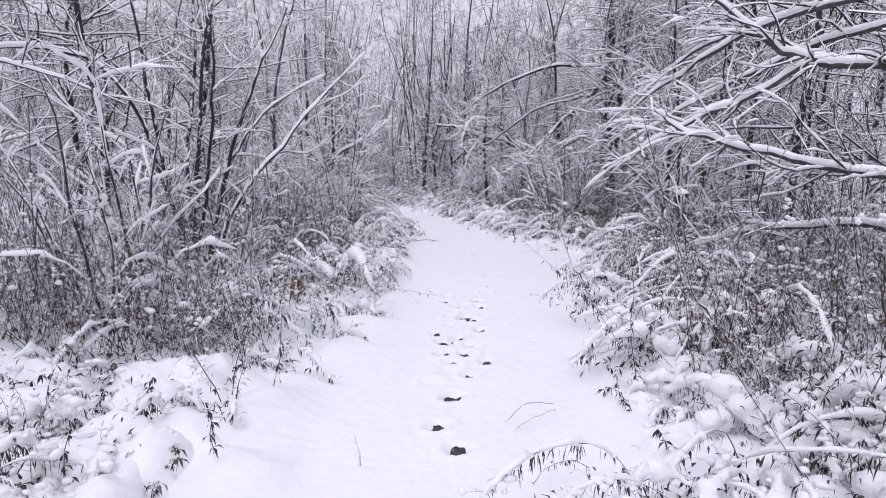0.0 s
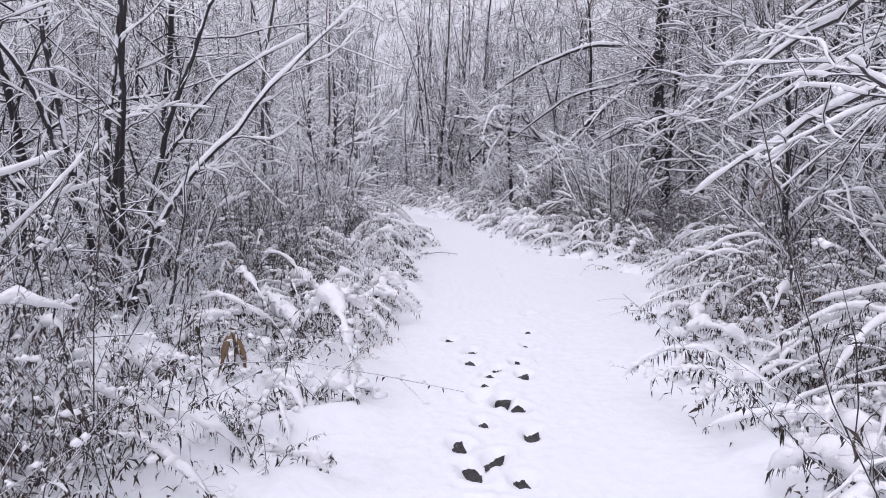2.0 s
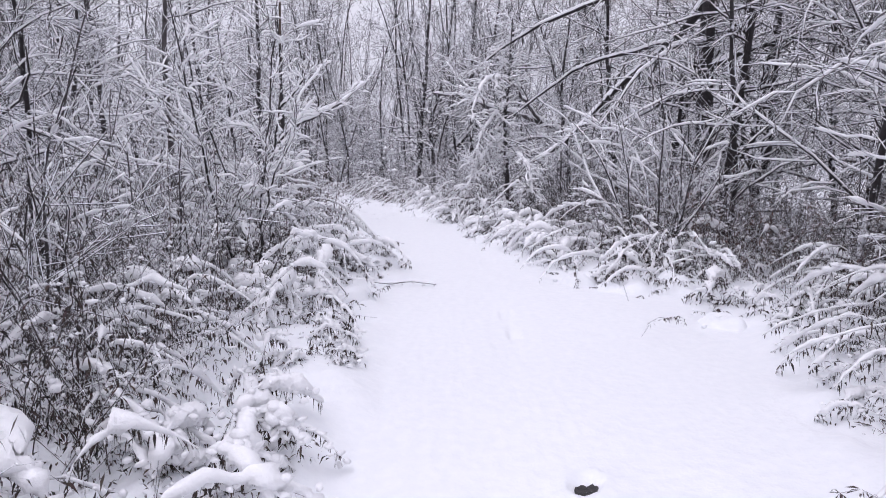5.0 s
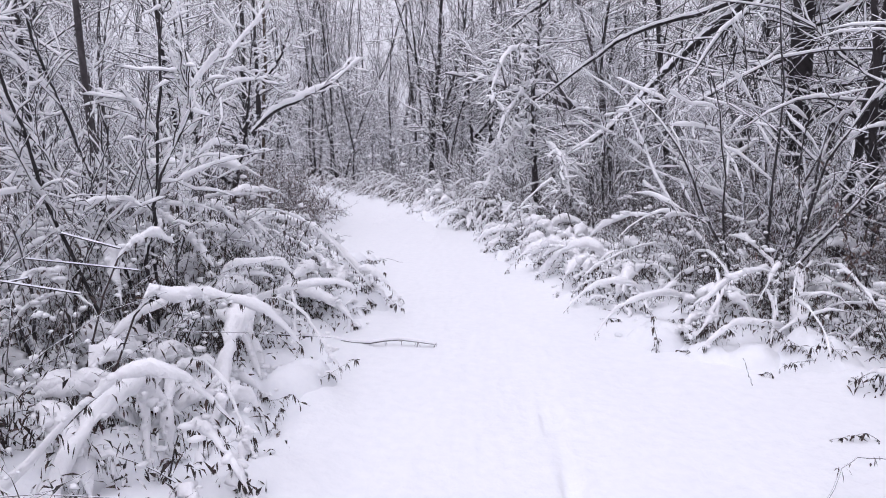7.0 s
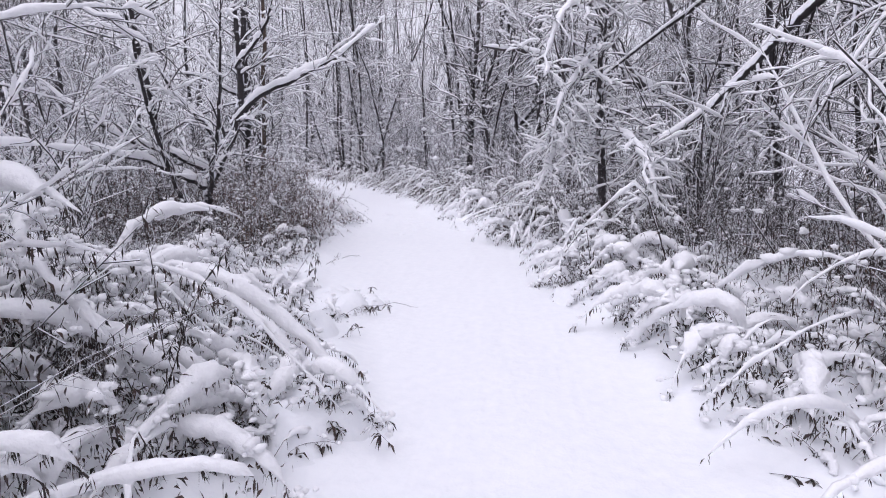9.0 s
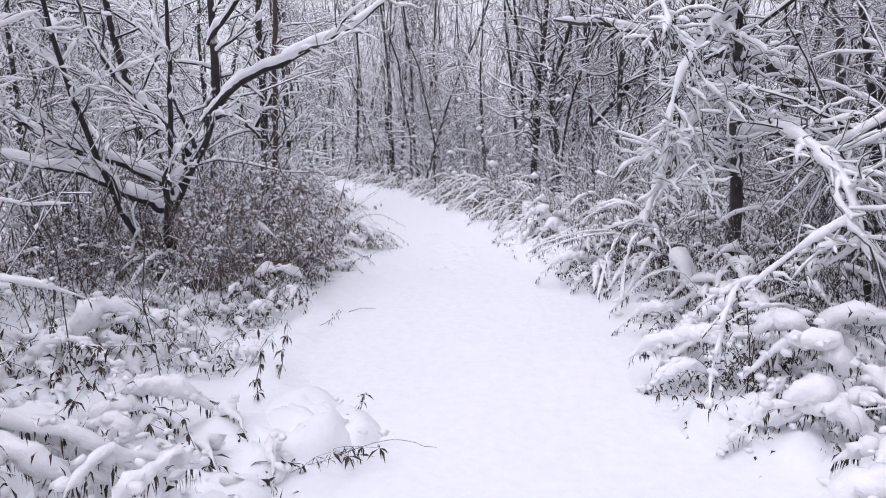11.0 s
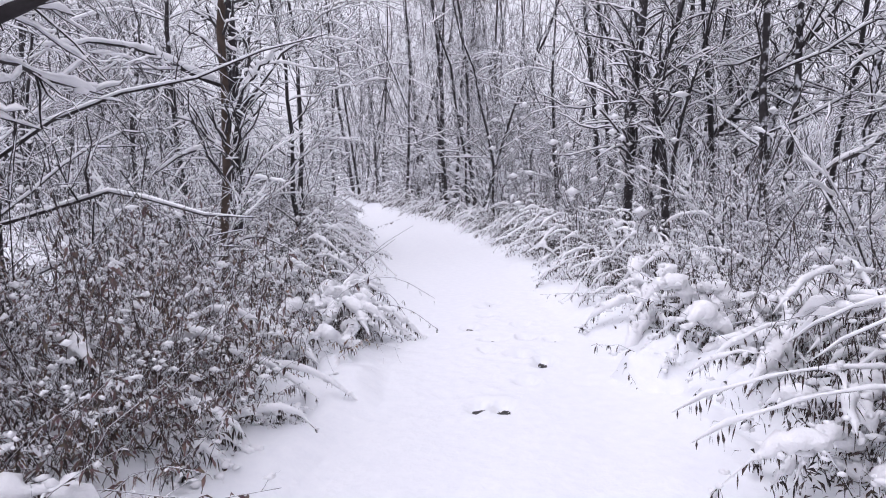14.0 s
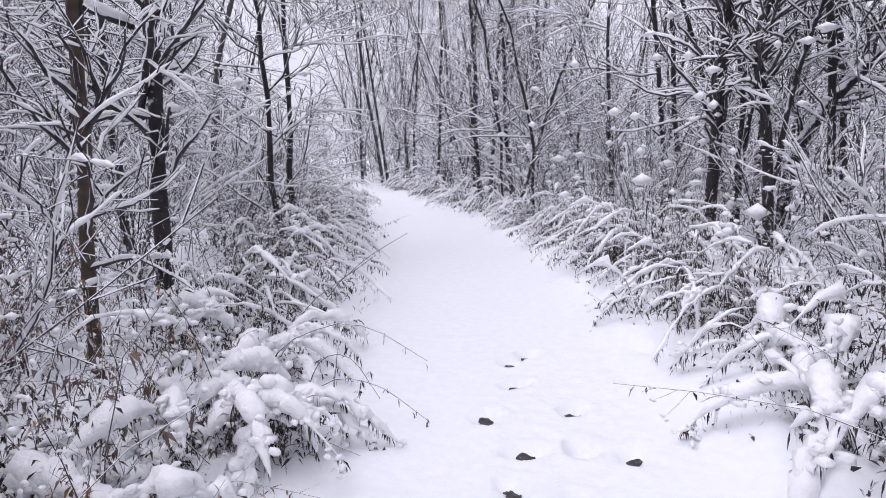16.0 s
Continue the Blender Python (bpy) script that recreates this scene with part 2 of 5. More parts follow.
def clots(P, r, count, small=False):
    """Clots of snow along lines P that carry snow of radius r."""
    m, n = r.shape
    w = (0.5 * (r[:, 1:] + r[:, :-1])).ravel()
    at = rng.choice(len(w), count, p=w / w.sum())
    j, i = at // (n - 1), at % (n - 1)
    f = rng.random(count)
    q = r[j, i] * (1 - f) + r[j, i + 1] * f
    mid = P[j, i] * (1 - f[:, None]) + P[j, i + 1] * f[:, None] + UP * q[:, None] * 0.55 + rng.normal(0, 0.42, (count, 3)) * q[:, None]
    return lumps(mid, q * rng.uniform(0.3, 0.75, count) + 0.003, 2.2, small)


def split_quads(vf):
    """The same faces as triangles, to join with triangles."""
    v, f = vf
    return v, np.concatenate([f[:, [0, 1, 2]], f[:, [0, 2, 3]]])


def curve(points, n):
    """A smooth line of n points through control points (x, y, z, radius)."""
    c = np.array(points, float)
    c = np.vstack([2 * c[0] - c[1], c, 2 * c[-1] - c[-2]])
    out = []
    for s in np.linspace(0, len(points) - 1 - 1e-6, n):
        i, f = int(s), s - int(s)
        a, b, d, e = c[i:i + 4]
        out.append(0.5 * (2 * b + (d - a) * f + (2 * a - 5 * b + 4 * d - e) * f ** 2 + (3 * b - a - 3 * d + e) * f ** 3))
    out = np.array(out)
    return out[None, :, :3], np.maximum(out[None, :, 3], 0.002)


def part(name, data, parent, label="", kind=""):
    ob = new(name, data)
    ob.parent = parent
    return tagged(ob, label=label, kind=kind)


def thing(name, parts, label, category, group="", m=None):
    """An Empty with its parts: (name, mesh, label, kind, sub-parts)."""
    top = new(name)
    top.empty_display_size = 0.2
    for n, data, text, what, subs in parts:
        o = part(n, data, top, text, what)
        for sub in subs:
            part(*sub[:2], o, *sub[2:4])
    tagged(top, label, category, group)
    if m is not None:
        top.matrix_basis = m
    return top


def placed(x, y, turn=0.0, size=1.0, z=None):
    return pose(x, y, height(x, y) - 0.02 if z is None else z, 0, 0, turn) @ Matrix.Scale(size, 4)


# ---- ground ----
# the trodden path: y, its edge on the west side, its edge on the east side
EDGE = np.array([
    (-30, -1.2, 1.2), (0, -0.9, 0.9), (3, -0.7, 0.8), (4.6, -0.8, 1.05), (5.2, -0.35, 1.1), (6, -0.4, 1.35), (8.5, -0.6, 1.6), (9.6, -0.35, 1.9),
    (11.5, -0.4, 2.45), (13, -0.6, 2.2), (13.6, -0.5, 1.5), (14.5, -0.5, 1.0), (16.5, -1.1, 0.8), (17.5, -1.7, 0.65), (18.5, -1.9, 0.4), (20, -2.1, -0.1),
    (21, -2.1, -0.4), (22.5, -2.7, -0.9), (24, -3.4, -1.6), (26.5, -4.4, -2.5), (29.4, -5.9, -3.8), (32.5, -7.6, -5.6),
    (38, -11.0, -9.3), (42, -14.5, -12.4), (46, -20, -17.5), (50, -30, -27), (55, -52, -48), (60, -90, -85), (400, -900, -895)])
FOOT = [(0.08, 3.32), (-0.03, 3.63), (0.06, 4.1), (-0.08, 4.38), (0.05, 4.64), (0.2, 4.53), (0.19, 5.08), (-0.05, 5.77), (0.12, 5.61), (0.25, 5.38), (0.09, 6.09), (0.04, 7.55), (0.4, 7.22), (0.21, 6.41), (0.31, 6.32), (0.35, 5.92), (0.02, 5.47), (-0.0, 5.11), (0.08, 4.86), (0.34, 4.87), (0.63, 8.82), (0.3, 8.53), (0.56, 8.12), (-0.13, 7.91), (0.52, 7.72), (0.04, 7.28), (0.23, 7.11), (1.22, 11.49), (0.58, 12.0), (0.59, 11.37), (-1.53, 22.2), (-1.31, 22.08), (-1.35, 21.58), (-1.54, 21.06), (-1.39, 21.07), (-1.78, 22.56), (-0.14, 22.12), (-1.66, 23.12), (-2.06, 22.87), (-1.53, 22.66), (-1.31, 22.66), (-2.09, 23.94), (-2.16, 23.76), (-1.76, 22.24)]
FOOT += [(0.17, 6.95), (0.41, 7.24), (0.41, 6.96), (0.12, 6.76), (0.08, 6.54), (0.23, 6.49), (-1.49, 22.17), (-1.29, 22.0), (-1.54, 22.68), (-2.03, 23.37)]


def edges(y):
    return np.interp(y, EDGE[:, 0], EDGE[:, 1]), np.interp(y, EDGE[:, 0], EDGE[:, 2])


def wave(x, y, s, a):
    return np.sin(x * s + 1.7 * np.sin(y * s * 0.63 + a)) * np.cos(y * s * 0.87 + 1.3 * np.sin(x * s * 0.71 + 2 * a))


def height(x, y):
    x, y = np.asarray(x, float), np.asarray(y, float)
    l, r = edges(y)
    out = np.clip(np.maximum(l - x, x - r), 0, None)
    bank = 0.10 * (1 - np.exp(-out / 0.35)) + 0.05 * np.clip(out / 4, 0, 1)
    lumps = np.clip(out / 0.3, 0, 1) * (0.075 * wave(x, y, 4.1, 0.3) + 0.035 * wave(x, y, 9.0, 1.1))
    z = 0.02 + bank + lumps + 0.02 * wave(x, y, 0.9, 0.5) + 0.006 * wave(x, y, 5.0, 2.0)
    # two faint old wheel ruts
    mid = 0.5 * (l + r)
    for o in (-0.4, 0.42):
        z = z - 0.010 * np.exp(-((x - mid - o) / 0.2) ** 2)
    return z + 0.25 * wave(x, y, 0.05, 1.0) * np.clip((np.abs(x) + np.abs(y - 15) - 45) / 60, 0, 1)


def spread(far, *bands):
    """Grid lines: bands of (from, to, step), and ever wider steps outside them."""
    a, out = 0.12, []
    while a < far:
        out.append(a)
        a *= 1.35
    out = np.array(out)
    return np.concatenate([bands[0][0] - out[::-1]] + [np.linspace(a, b, round((b - a) / s), endpoint=False) for a, b, s in bands] + [[bands[-1][1]], bands[-1][1] + out])


def build_ground():
    xs = spread(420, (-5.0, -2.4, 0.12), (-2.4, -1.0, 0.035), (-1.0, -0.4, 0.06), (-0.4, 0.8, 0.025), (0.8, 2.6, 0.07), (2.6, 5.0, 0.14))
    ys = spread(420, (1.6, 3.0, 0.07), (3.0, 9.0, 0.03), (9.0, 20.8, 0.13), (20.8, 24.2, 0.035), (24.2, 36.0, 0.16))
    X, Y = np.meshgrid(xs, ys)
    Z = height(X, Y)
    g = np.random.default_rng(4)
    prints = []
    for i, (fx, fy) in enumerate(FOOT):
        turn, deep = g.normal(0, 0.4), g.uniform(0.036, 0.052)
        j, k = np.searchsorted(ys, (fy - 0.5, fy + 0.5)), np.searchsorted(xs, (fx - 0.4, fx + 0.4))
        cut = (slice(*j), slice(*k))
        dx, dy = X[cut] - fx, Y[cut] - fy
        u, v = dx * np.cos(turn) + dy * np.sin(turn), -dx * np.sin(turn) + dy * np.cos(turn)
        wide, long = g.uniform(0.048, 0.064), g.uniform(0.06, 0.095)
        d = np.hypot(u / wide, v / long)
        Z[cut] += -deep * np.clip(1.3 - d, 0, 0.45) / 0.45 + 0.012 * np.exp(-((d - 1.7) / 0.3) ** 2)
        prints.append((i, fx, fy, turn, wide, long))
    Z += 0.003 * g.normal(size=Z.shape) * (np.abs(X) < 5)

    def lies(x, y):
        a, b = np.clip(np.searchsorted(xs, x) - 1, 0, len(xs) - 2), np.clip(np.searchsorted(ys, y) - 1, 0, len(ys) - 2)
        f, h = (x - xs[a]) / (xs[a + 1] - xs[a]), (y - ys[b]) / (ys[b + 1] - ys[b])
        return (Z[b, a] * (1 - f) + Z[b, a + 1] * f) * (1 - h) + (Z[b + 1, a] * (1 - f) + Z[b + 1, a + 1] * f) * h

    # a thin dark patch just above the snow in most footprints
    n = 22
    a, k = np.linspace(0, 2 * np.pi, n, endpoint=False), np.arange(n)
    for i, fx, fy, turn, wide, long in prints:
        if i % 9 == 3 or 11 < fy < 13:
            continue
        edge, rings = 0.9 + 0.13 * np.sin(2 * a + g.uniform(0, 6)) + 0.07 * np.sin(3 * a + g.uniform(0, 6)) + 0.06 * g.normal(size=n), []
        for q in (0.02, 0.35, 0.7, 1.0):
            d = q * (0.84 if fy < 9 else 0.76) * edge
            px, py = wide * d * np.cos(a), long * (d * np.sin(a) + 0.12 if fy < 9 else 0.8 * d * np.sin(a))
            x, y = fx + px * np.cos(turn) - py * np.sin(turn), fy + px * np.sin(turn) + py * np.cos(turn)
            rings.append(np.column_stack([x, y, lies(x, y) + 0.006]))
        F = np.concatenate([np.column_stack([k + o, np.roll(k, -1) + o, np.roll(k, -1) + o + n, k + o + n]) for o in (0, n, 2 * n)])
        tagged(new("print_patch", mesh("print_patch", np.vstack(rings), F, PRINT_DARK)), "dark mottled patch at the bottom of a footprint", "leaves", "bared footprints")
    V = np.stack([X, Y, Z], -1).reshape(-1, 3)
    i = np.arange(X.size).reshape(X.shape)
    F = np.stack([i[:-1, :-1], i[:-1, 1:], i[1:, 1:], i[1:, :-1]], -1).reshape(-1, 4)
    return tagged(new("ground", mesh("ground", V, F, SNOW)), "fresh white snow over a woodland path with footprints", "snow", kind="structure")


build_ground()


# ---- plants: one mesh set for each kind ----
def goldenrod(stems, tall, snow, lean=0.4, leaves=50, arc=1.2, split=False, fan=1.25, blobs=7, pillows=0):
    """Dead stalks bowed over to +x under snow, with a fringe of withered leaves."""
    n = 13 if split else 10
    blobs = blobs if split else 3
    base = np.column_stack([rng.normal(0, 0.11, stems), rng.normal(0, 0.14, stems), np.full(stems, -0.02)])
    a = rng.normal(0, fan, stems)
    out = np.column_stack([np.cos(a), np.sin(a), np.zeros(stems)])
    L = tall * rng.uniform(0.5, 1.15, stems)
    begin, bend = rng.uniform(0.18, 0.55, stems)[:, None], arc * rng.uniform(0.5, 1.5, stems)[:, None]
    d = unit(out * (lean * rng.uniform(0.3, 1.6, (stems, 1))) + UP + 0.1 * rng.normal(size=(stems, 3)))
    P = np.empty((stems, n, 3))
    P[:, 0] = base
    for i in range(1, n):
        f = i / (n - 1)
        d = unit(d + np.where(f > begin, bend * 4.3 / (n - 1), 0.03) * (0.75 * out - UP) + 0.07 * rng.normal(size=(stems, 3)))
        P[:, i] = P[:, i - 1] + d * (L / (n - 1) * np.where((i > 3) & (P[:, i - 1, 2] < 0.05), 0.15, 1.0))[:, None]
    P[:, :, 2] = np.maximum(P[:, :, 2], 0.0)
    R = np.full((stems, 1), 0.004) * np.linspace(1, 0.4, n)
    T = tangents(P)
    level = np.clip((0.92 - np.abs(T[..., 2])) / 0.45, 0.0, 1)
    level[:, 1:-1] = (level[:, :-2] + level[:, 1:-1] + level[:, 2:]) / 3
    load = np.clip((np.linspace(0, 1, n) - begin + 0.1) / 0.3, 0, 1)
    r = snow * load * (0.2 + 0.8 * level) * (0.22 + 1.05 * uneven(stems, n, 1.25)) * rng.uniform(0.6, 1.25, (stems, 1))
    r[:, -1] *= 0.08
    r = np.clip(r * np.where(P[..., 2] < 0.06, 0.3, 1.0), 0.0007, snow * 1.25)
    rods = []
    for s in range(stems):
        p, rr = P[s:s + 1], R[s:s + 1]
        Q, q = shoots(p, rr, 4, 0.35, 0.95, 50, (0.05, 0.17), 3, 0.15, -0.25)
        m = leaves
        at_ = np.where(rng.random(m) < 0.7, rng.uniform(0.45, 0.99, m), rng.uniform(0.12, 0.6, m)) * (n - 1)
        i = np.minimum(at_.astype(int), n - 2)
        f = (at_ - i)[:, None]
        at = p[0, i] * (1 - f) + p[0, i + 1] * f
        hang = np.column_stack([rng.normal(0, 0.35, m), rng.normal(0, 0.35, m), rng.uniform(-1.8, -0.6, m)])
        leaf = blades(at, hang, rng.uniform(0.035, 0.10, m), rng.uniform(0.006, 0.014, m), rng.uniform(0.2, 2.2, (m, 1)))
        # dead leaves held in the shade below the bow
        u = m
        e = rng.integers(2, n, u)
        under = base[s] + (p[0, e] - base[s]) * np.column_stack([rng.uniform(0.3, 0.9, (u, 2)), rng.uniform(0.1, 0.8, u)]) + rng.normal(0, 0.05, (u, 3)) * [1, 1, 0.2]
        fall = np.column_stack([rng.normal(0, 0.7, u), rng.normal(0, 0.7, u), rng.uniform(-1.2, 0.3, u)])
        leaf = joined([leaf, blades(under, fall, rng.uniform(0.03, 0.09, u), rng.uniform(0.008, 0.02, u), rng.uniform(0.2, 2.0, (u, 1)))])
        # snow along the bow, with clots on it and on the sprays
        rs = r[s:s + 1]
        mid = np.concatenate([Q[:, 2] + UP * 0.006, Q[:, 1] + UP * 0.008, at[rng.integers(0, m, 3)]])[:None if split else 4]
        lump = joined([clots(p, rs, blobs), lumps(mid, snow * rng.uniform(0.2, 0.5, len(mid)) + 0.002, 1.8)])
        pf, rf = finer(p, 2), finer(rs, 2)
        rf = rf * rng.uniform(0.62, 1.25, rf.shape)
        cap = split_quads(tubes(pf + UP * (rf * 0.55)[..., None] + 0.2 * rf[..., None] * rng.normal(size=pf.shape), rf * 0.9, 6 if split else 5, 0.9, 0.19))
        rods.append((joined([tubes(p, rr, 3), tubes(Q, q, 3)]), leaf, joined([cap, lump])))
    over = []
    if pillows:
        # thick rolls where the snow has run together over several stalks
        w = (level * np.clip(P[..., 2], 0.02, None))[:, 2:n - 3]
        rolls = []
        for i in rng.choice(w.size, pillows, p=w.ravel() / w.sum()):
            j, k = i // w.shape[1], i % w.shape[1]
            line = finer(P[j:j + 1, k:k + 5], 3)
            line = line + rng.normal(0, 0.012, (1, 1, 3)) + 0.004 * rng.normal(size=line.shape)
            q = snow * rng.uniform(0.85, 1.4) * np.sin(np.linspace(0.05, 3.09, 13)) ** 0.6 * (0.7 + 0.6 * uneven(1, 13, 1.6))
            rolls.append(split_quads(tubes(line + UP * q[..., None] * 0.35, q, 8, 0.85, 0.09)))
        w = (r * np.clip(P[..., 2], 0.02, None)).ravel()
        grit = lumps(P.reshape(-1, 3)[rng.choice(len(w), pillows * 3, p=w / w.sum())] + rng.normal(0, 0.04, (pillows * 3, 3)), snow * rng.uniform(0.2, 0.6, pillows * 3), 2.2)
        big = joined(rolls)
        over = [("snow_cover", mesh("snow_cover", *joined([big, grit]), SNOW_PLANT), "thick snow run together over the stalks", "stuff", [])]
    if split:
        return over + [("stalk", mesh("stalk", *a, STEM), "", "", [("leaves", mesh("leaves", *b, LEAF), "withered dark brown leaves", "stuff"),
                                                            ("snow", mesh("snow", *c, SNOW_PLANT), "thick clinging snow", "stuff")]) for a, b, c in rods]
    return [("tangle", mesh("tangle", *joined([t[0] for t in rods]), STEM), "", "stuff", []),
            ("leaves", mesh("leaves", *joined([t[1] for t in rods]), LEAF), "withered dark brown leaves", "stuff", []),
            ("snow", mesh("snow", *joined([t[2] for t in rods]), SNOW_PLANT), "thick clinging snow", "stuff", [])]


def weeds(stems, tall, wide, leafy=None, snow=0.019, caps=3, big=1.0):
    """A patch of upright dead weeds with curled leaves and small caps of snow."""
    base = np.column_stack([rng.uniform(-wide, wide, stems), rng.uniform(-wide, wide, stems), np.full(stems, -0.03)])
    way = np.column_stack([rng.normal(0.1, 0.42, stems), rng.normal(0, 0.42, stems), np.ones(stems)])
    P = grow(base, way, tall * rng.uniform(0.5, 1.2, stems), 6, 0.14, -0.06)
    R = np.full((stems, 1), 0.0033) * np.linspace(1, 0.45, 6)
    Q, q = shoots(P, R, stems * 4, 0.35, 0.98, 45, (0.08, 0.26), 3, 0.2, -0.15)
    m = stems * 28
    j, s = rng.integers(0, stems, m), rng.uniform(0.1, 0.98, m) * 5
    i = np.minimum(s.astype(int), 4)
    f = (s - i)[:, None]
    at = P[j, i] * (1 - f) + P[j, i + 1] * f
    hang = np.column_stack([rng.normal(0, 0.6, m), rng.normal(0, 0.6, m), rng.uniform(-1.4, 0.2, m)])
    leaf = blades(at, hang, big * rng.uniform(0.025, 0.075, m), big * big * rng.uniform(0.006, 0.014, m), rng.uniform(0.2, 1.6, (m, 1)))
    c = stems * caps
    mid = Q[rng.integers(0, len(Q), c), rng.integers(1, 3, c)]
    size = snow * rng.uniform(0.3, 0.95, c)
    caps = lumps(np.concatenate([mid + UP * 0.006 + rng.normal(0, 0.75, (c, 3)) * size[:, None] * [1, 1, 0.5] for _ in range(2)]), np.tile(size, 2) * rng.uniform(0.5, 0.95, 2 * c), 2.0, True)
    return [("tangle", mesh("tangle", *joined([tubes(P, R, 3), tubes(Q, q, 3)]), STEM), "", "stuff", []),
            ("leaves", mesh("leaves", *leaf, leafy or LEAF), "", "stuff", []),
            ("snow", mesh("snow", *caps, SNOW_PLANT), "small caps of snow", "stuff", [])]


def heap(wide, count):
    """Low plants heaped over with soft mounds of snow, a few leaves and stems poking out."""
    a, d = rng.uniform(0, 2 * np.pi, count), wide * np.sqrt(rng.random(count))
    px, py, r = d * np.cos(a), d * np.sin(a), rng.uniform(0.08, 0.17, count)
    tall = r * rng.uniform(0.6, 1.1, count) * (1.25 - 0.6 * d / wide)
    g = 26
    ring, turn = np.meshgrid(np.linspace(0.02, 1.35, g), np.linspace(0, 2 * np.pi, g, endpoint=False), indexing="ij")
    X, Y = wide * ring * np.cos(turn), wide * ring * np.sin(turn)
    Z = -0.12 * ring ** 2 + sum(t * np.exp(-(((X - u) ** 2 + (Y - v) ** 2) / q ** 2) ** 1.4) for t, u, v, q in zip(tall, px, py, r))
    Z = np.where(Z > 0, 0.15 * np.tanh(Z / 0.15), Z)
    Z = Z + 0.014 * wave(X * 6, Y * 6, 4.0, rng.uniform(0, 6)) + 0.018 * wave(X * 6, Y * 6, 2.1, rng.uniform(0, 6)) + 0.006 * rng.normal(size=Z.shape)
    i = np.arange(g * g).reshape(g, g)
    F = np.stack([i[:-1], i[1:], np.roll(i, -1, 1)[1:], np.roll(i, -1, 1)[:-1]], -1).reshape(-1, 4)
    mound = split_quads((np.stack([X, Y, Z], -1).reshape(-1, 3), F))
    k = rng.integers(0, count, count)
    small = lumps(np.column_stack([px[k], py[k], tall[k]]) + rng.normal(0, 0.05, (count, 3)) * [1, 1, 0.3], rng.uniform(0.01, 0.03, count), 2.2)
    n = count
    base = np.column_stack([rng.uniform(-wide, wide, (n, 2)), np.full(n, -0.02)])
    P = grow(base, np.column_stack([rng.normal(0, 0.6, (n, 2)), np.ones(n)]), rng.uniform(0.15, 0.42, n), 6, 0.25, -0.22)
    R = np.full((n, 1), 0.0032) * np.linspace(1, 0.5, 6)
    m = n * 34
    leaf = blades(P[rng.integers(0, n, m), rng.integers(1, 6, m)], np.column_stack([rng.normal(0, 0.6, (m, 2)), rng.uniform(-1.5, 0.1, m)]), rng.uniform(0.03, 0.09, m), rng.uniform(0.007, 0.018, m), rng.uniform(0.2, 1.8, (m, 1)))
    return [("snow", mesh("snow", *joined([mound, small]), SNOW), "", "stuff", []),
            ("tangle", mesh("tangle", *tubes(P, R, 3), STEM), "", "stuff", []),
            ("leaves", mesh("leaves", *leaf, LEAF), "withered dark leaves", "stuff", [])]


def shrub(stems, tall, fan, twigs, snow, bark=None, thick=0.016):
    """A many-stemmed bush: stems fan out of one base, with side branches and fine twigs."""
    a = rng.uniform(0, 2 * np.pi, stems)
    w = fan * rng.uniform(0.25, 1.1, stems)
    base = np.column_stack([0.12 * np.cos(a), 0.12 * np.sin(a), np.full(stems, -0.04)])
    way = np.column_stack([np.cos(a) * w, np.sin(a) * w, np.ones(stems)])
    P = grow(base, way, tall * rng.uniform(0.6, 1.15, stems), 8, 0.11, 0.02)
    R = thick * rng.uniform(0.6, 1.2, (stems, 1)) * np.linspace(1, 0.3, 8)
    Q, q = shoots(P, R, stems * 6, 0.2, 0.97, 42, (0.35 * tall / 2.5, 0.95 * tall / 2.5), 5, 0.2, 0.02, 0.55)
    W, w3 = shoots(Q, q, twigs * 2 // 3, 0.15, 0.98, 45, (0.1, 0.36), 3, 0.3, -0.02, 0.6, 0.5)
    w3 = np.maximum(w3, 0.0042)
    rest = joined([tubes(Q, q, 3), tubes(W, w3, 3)])
    return [("stem", mesh("stem", *tubes(P[i:i + 1], R[i:i + 1], 5), bark or TRUNK_SNOWY), "", "", []) for i in range(stems)] + [
        ("crown", mesh("crown", *rest, TWIG), "side branches and fine twigs crusted with snow", "stuff", []),
        ("snow", mesh("snow", *joined([snow_on(P, R, 5, snow, 0.5), snow_on(Q, q, 5, snow, 0.6, 0.25, fine=2)]), SNOW_PLANT), "snow lying along the branches", "stuff", [])]


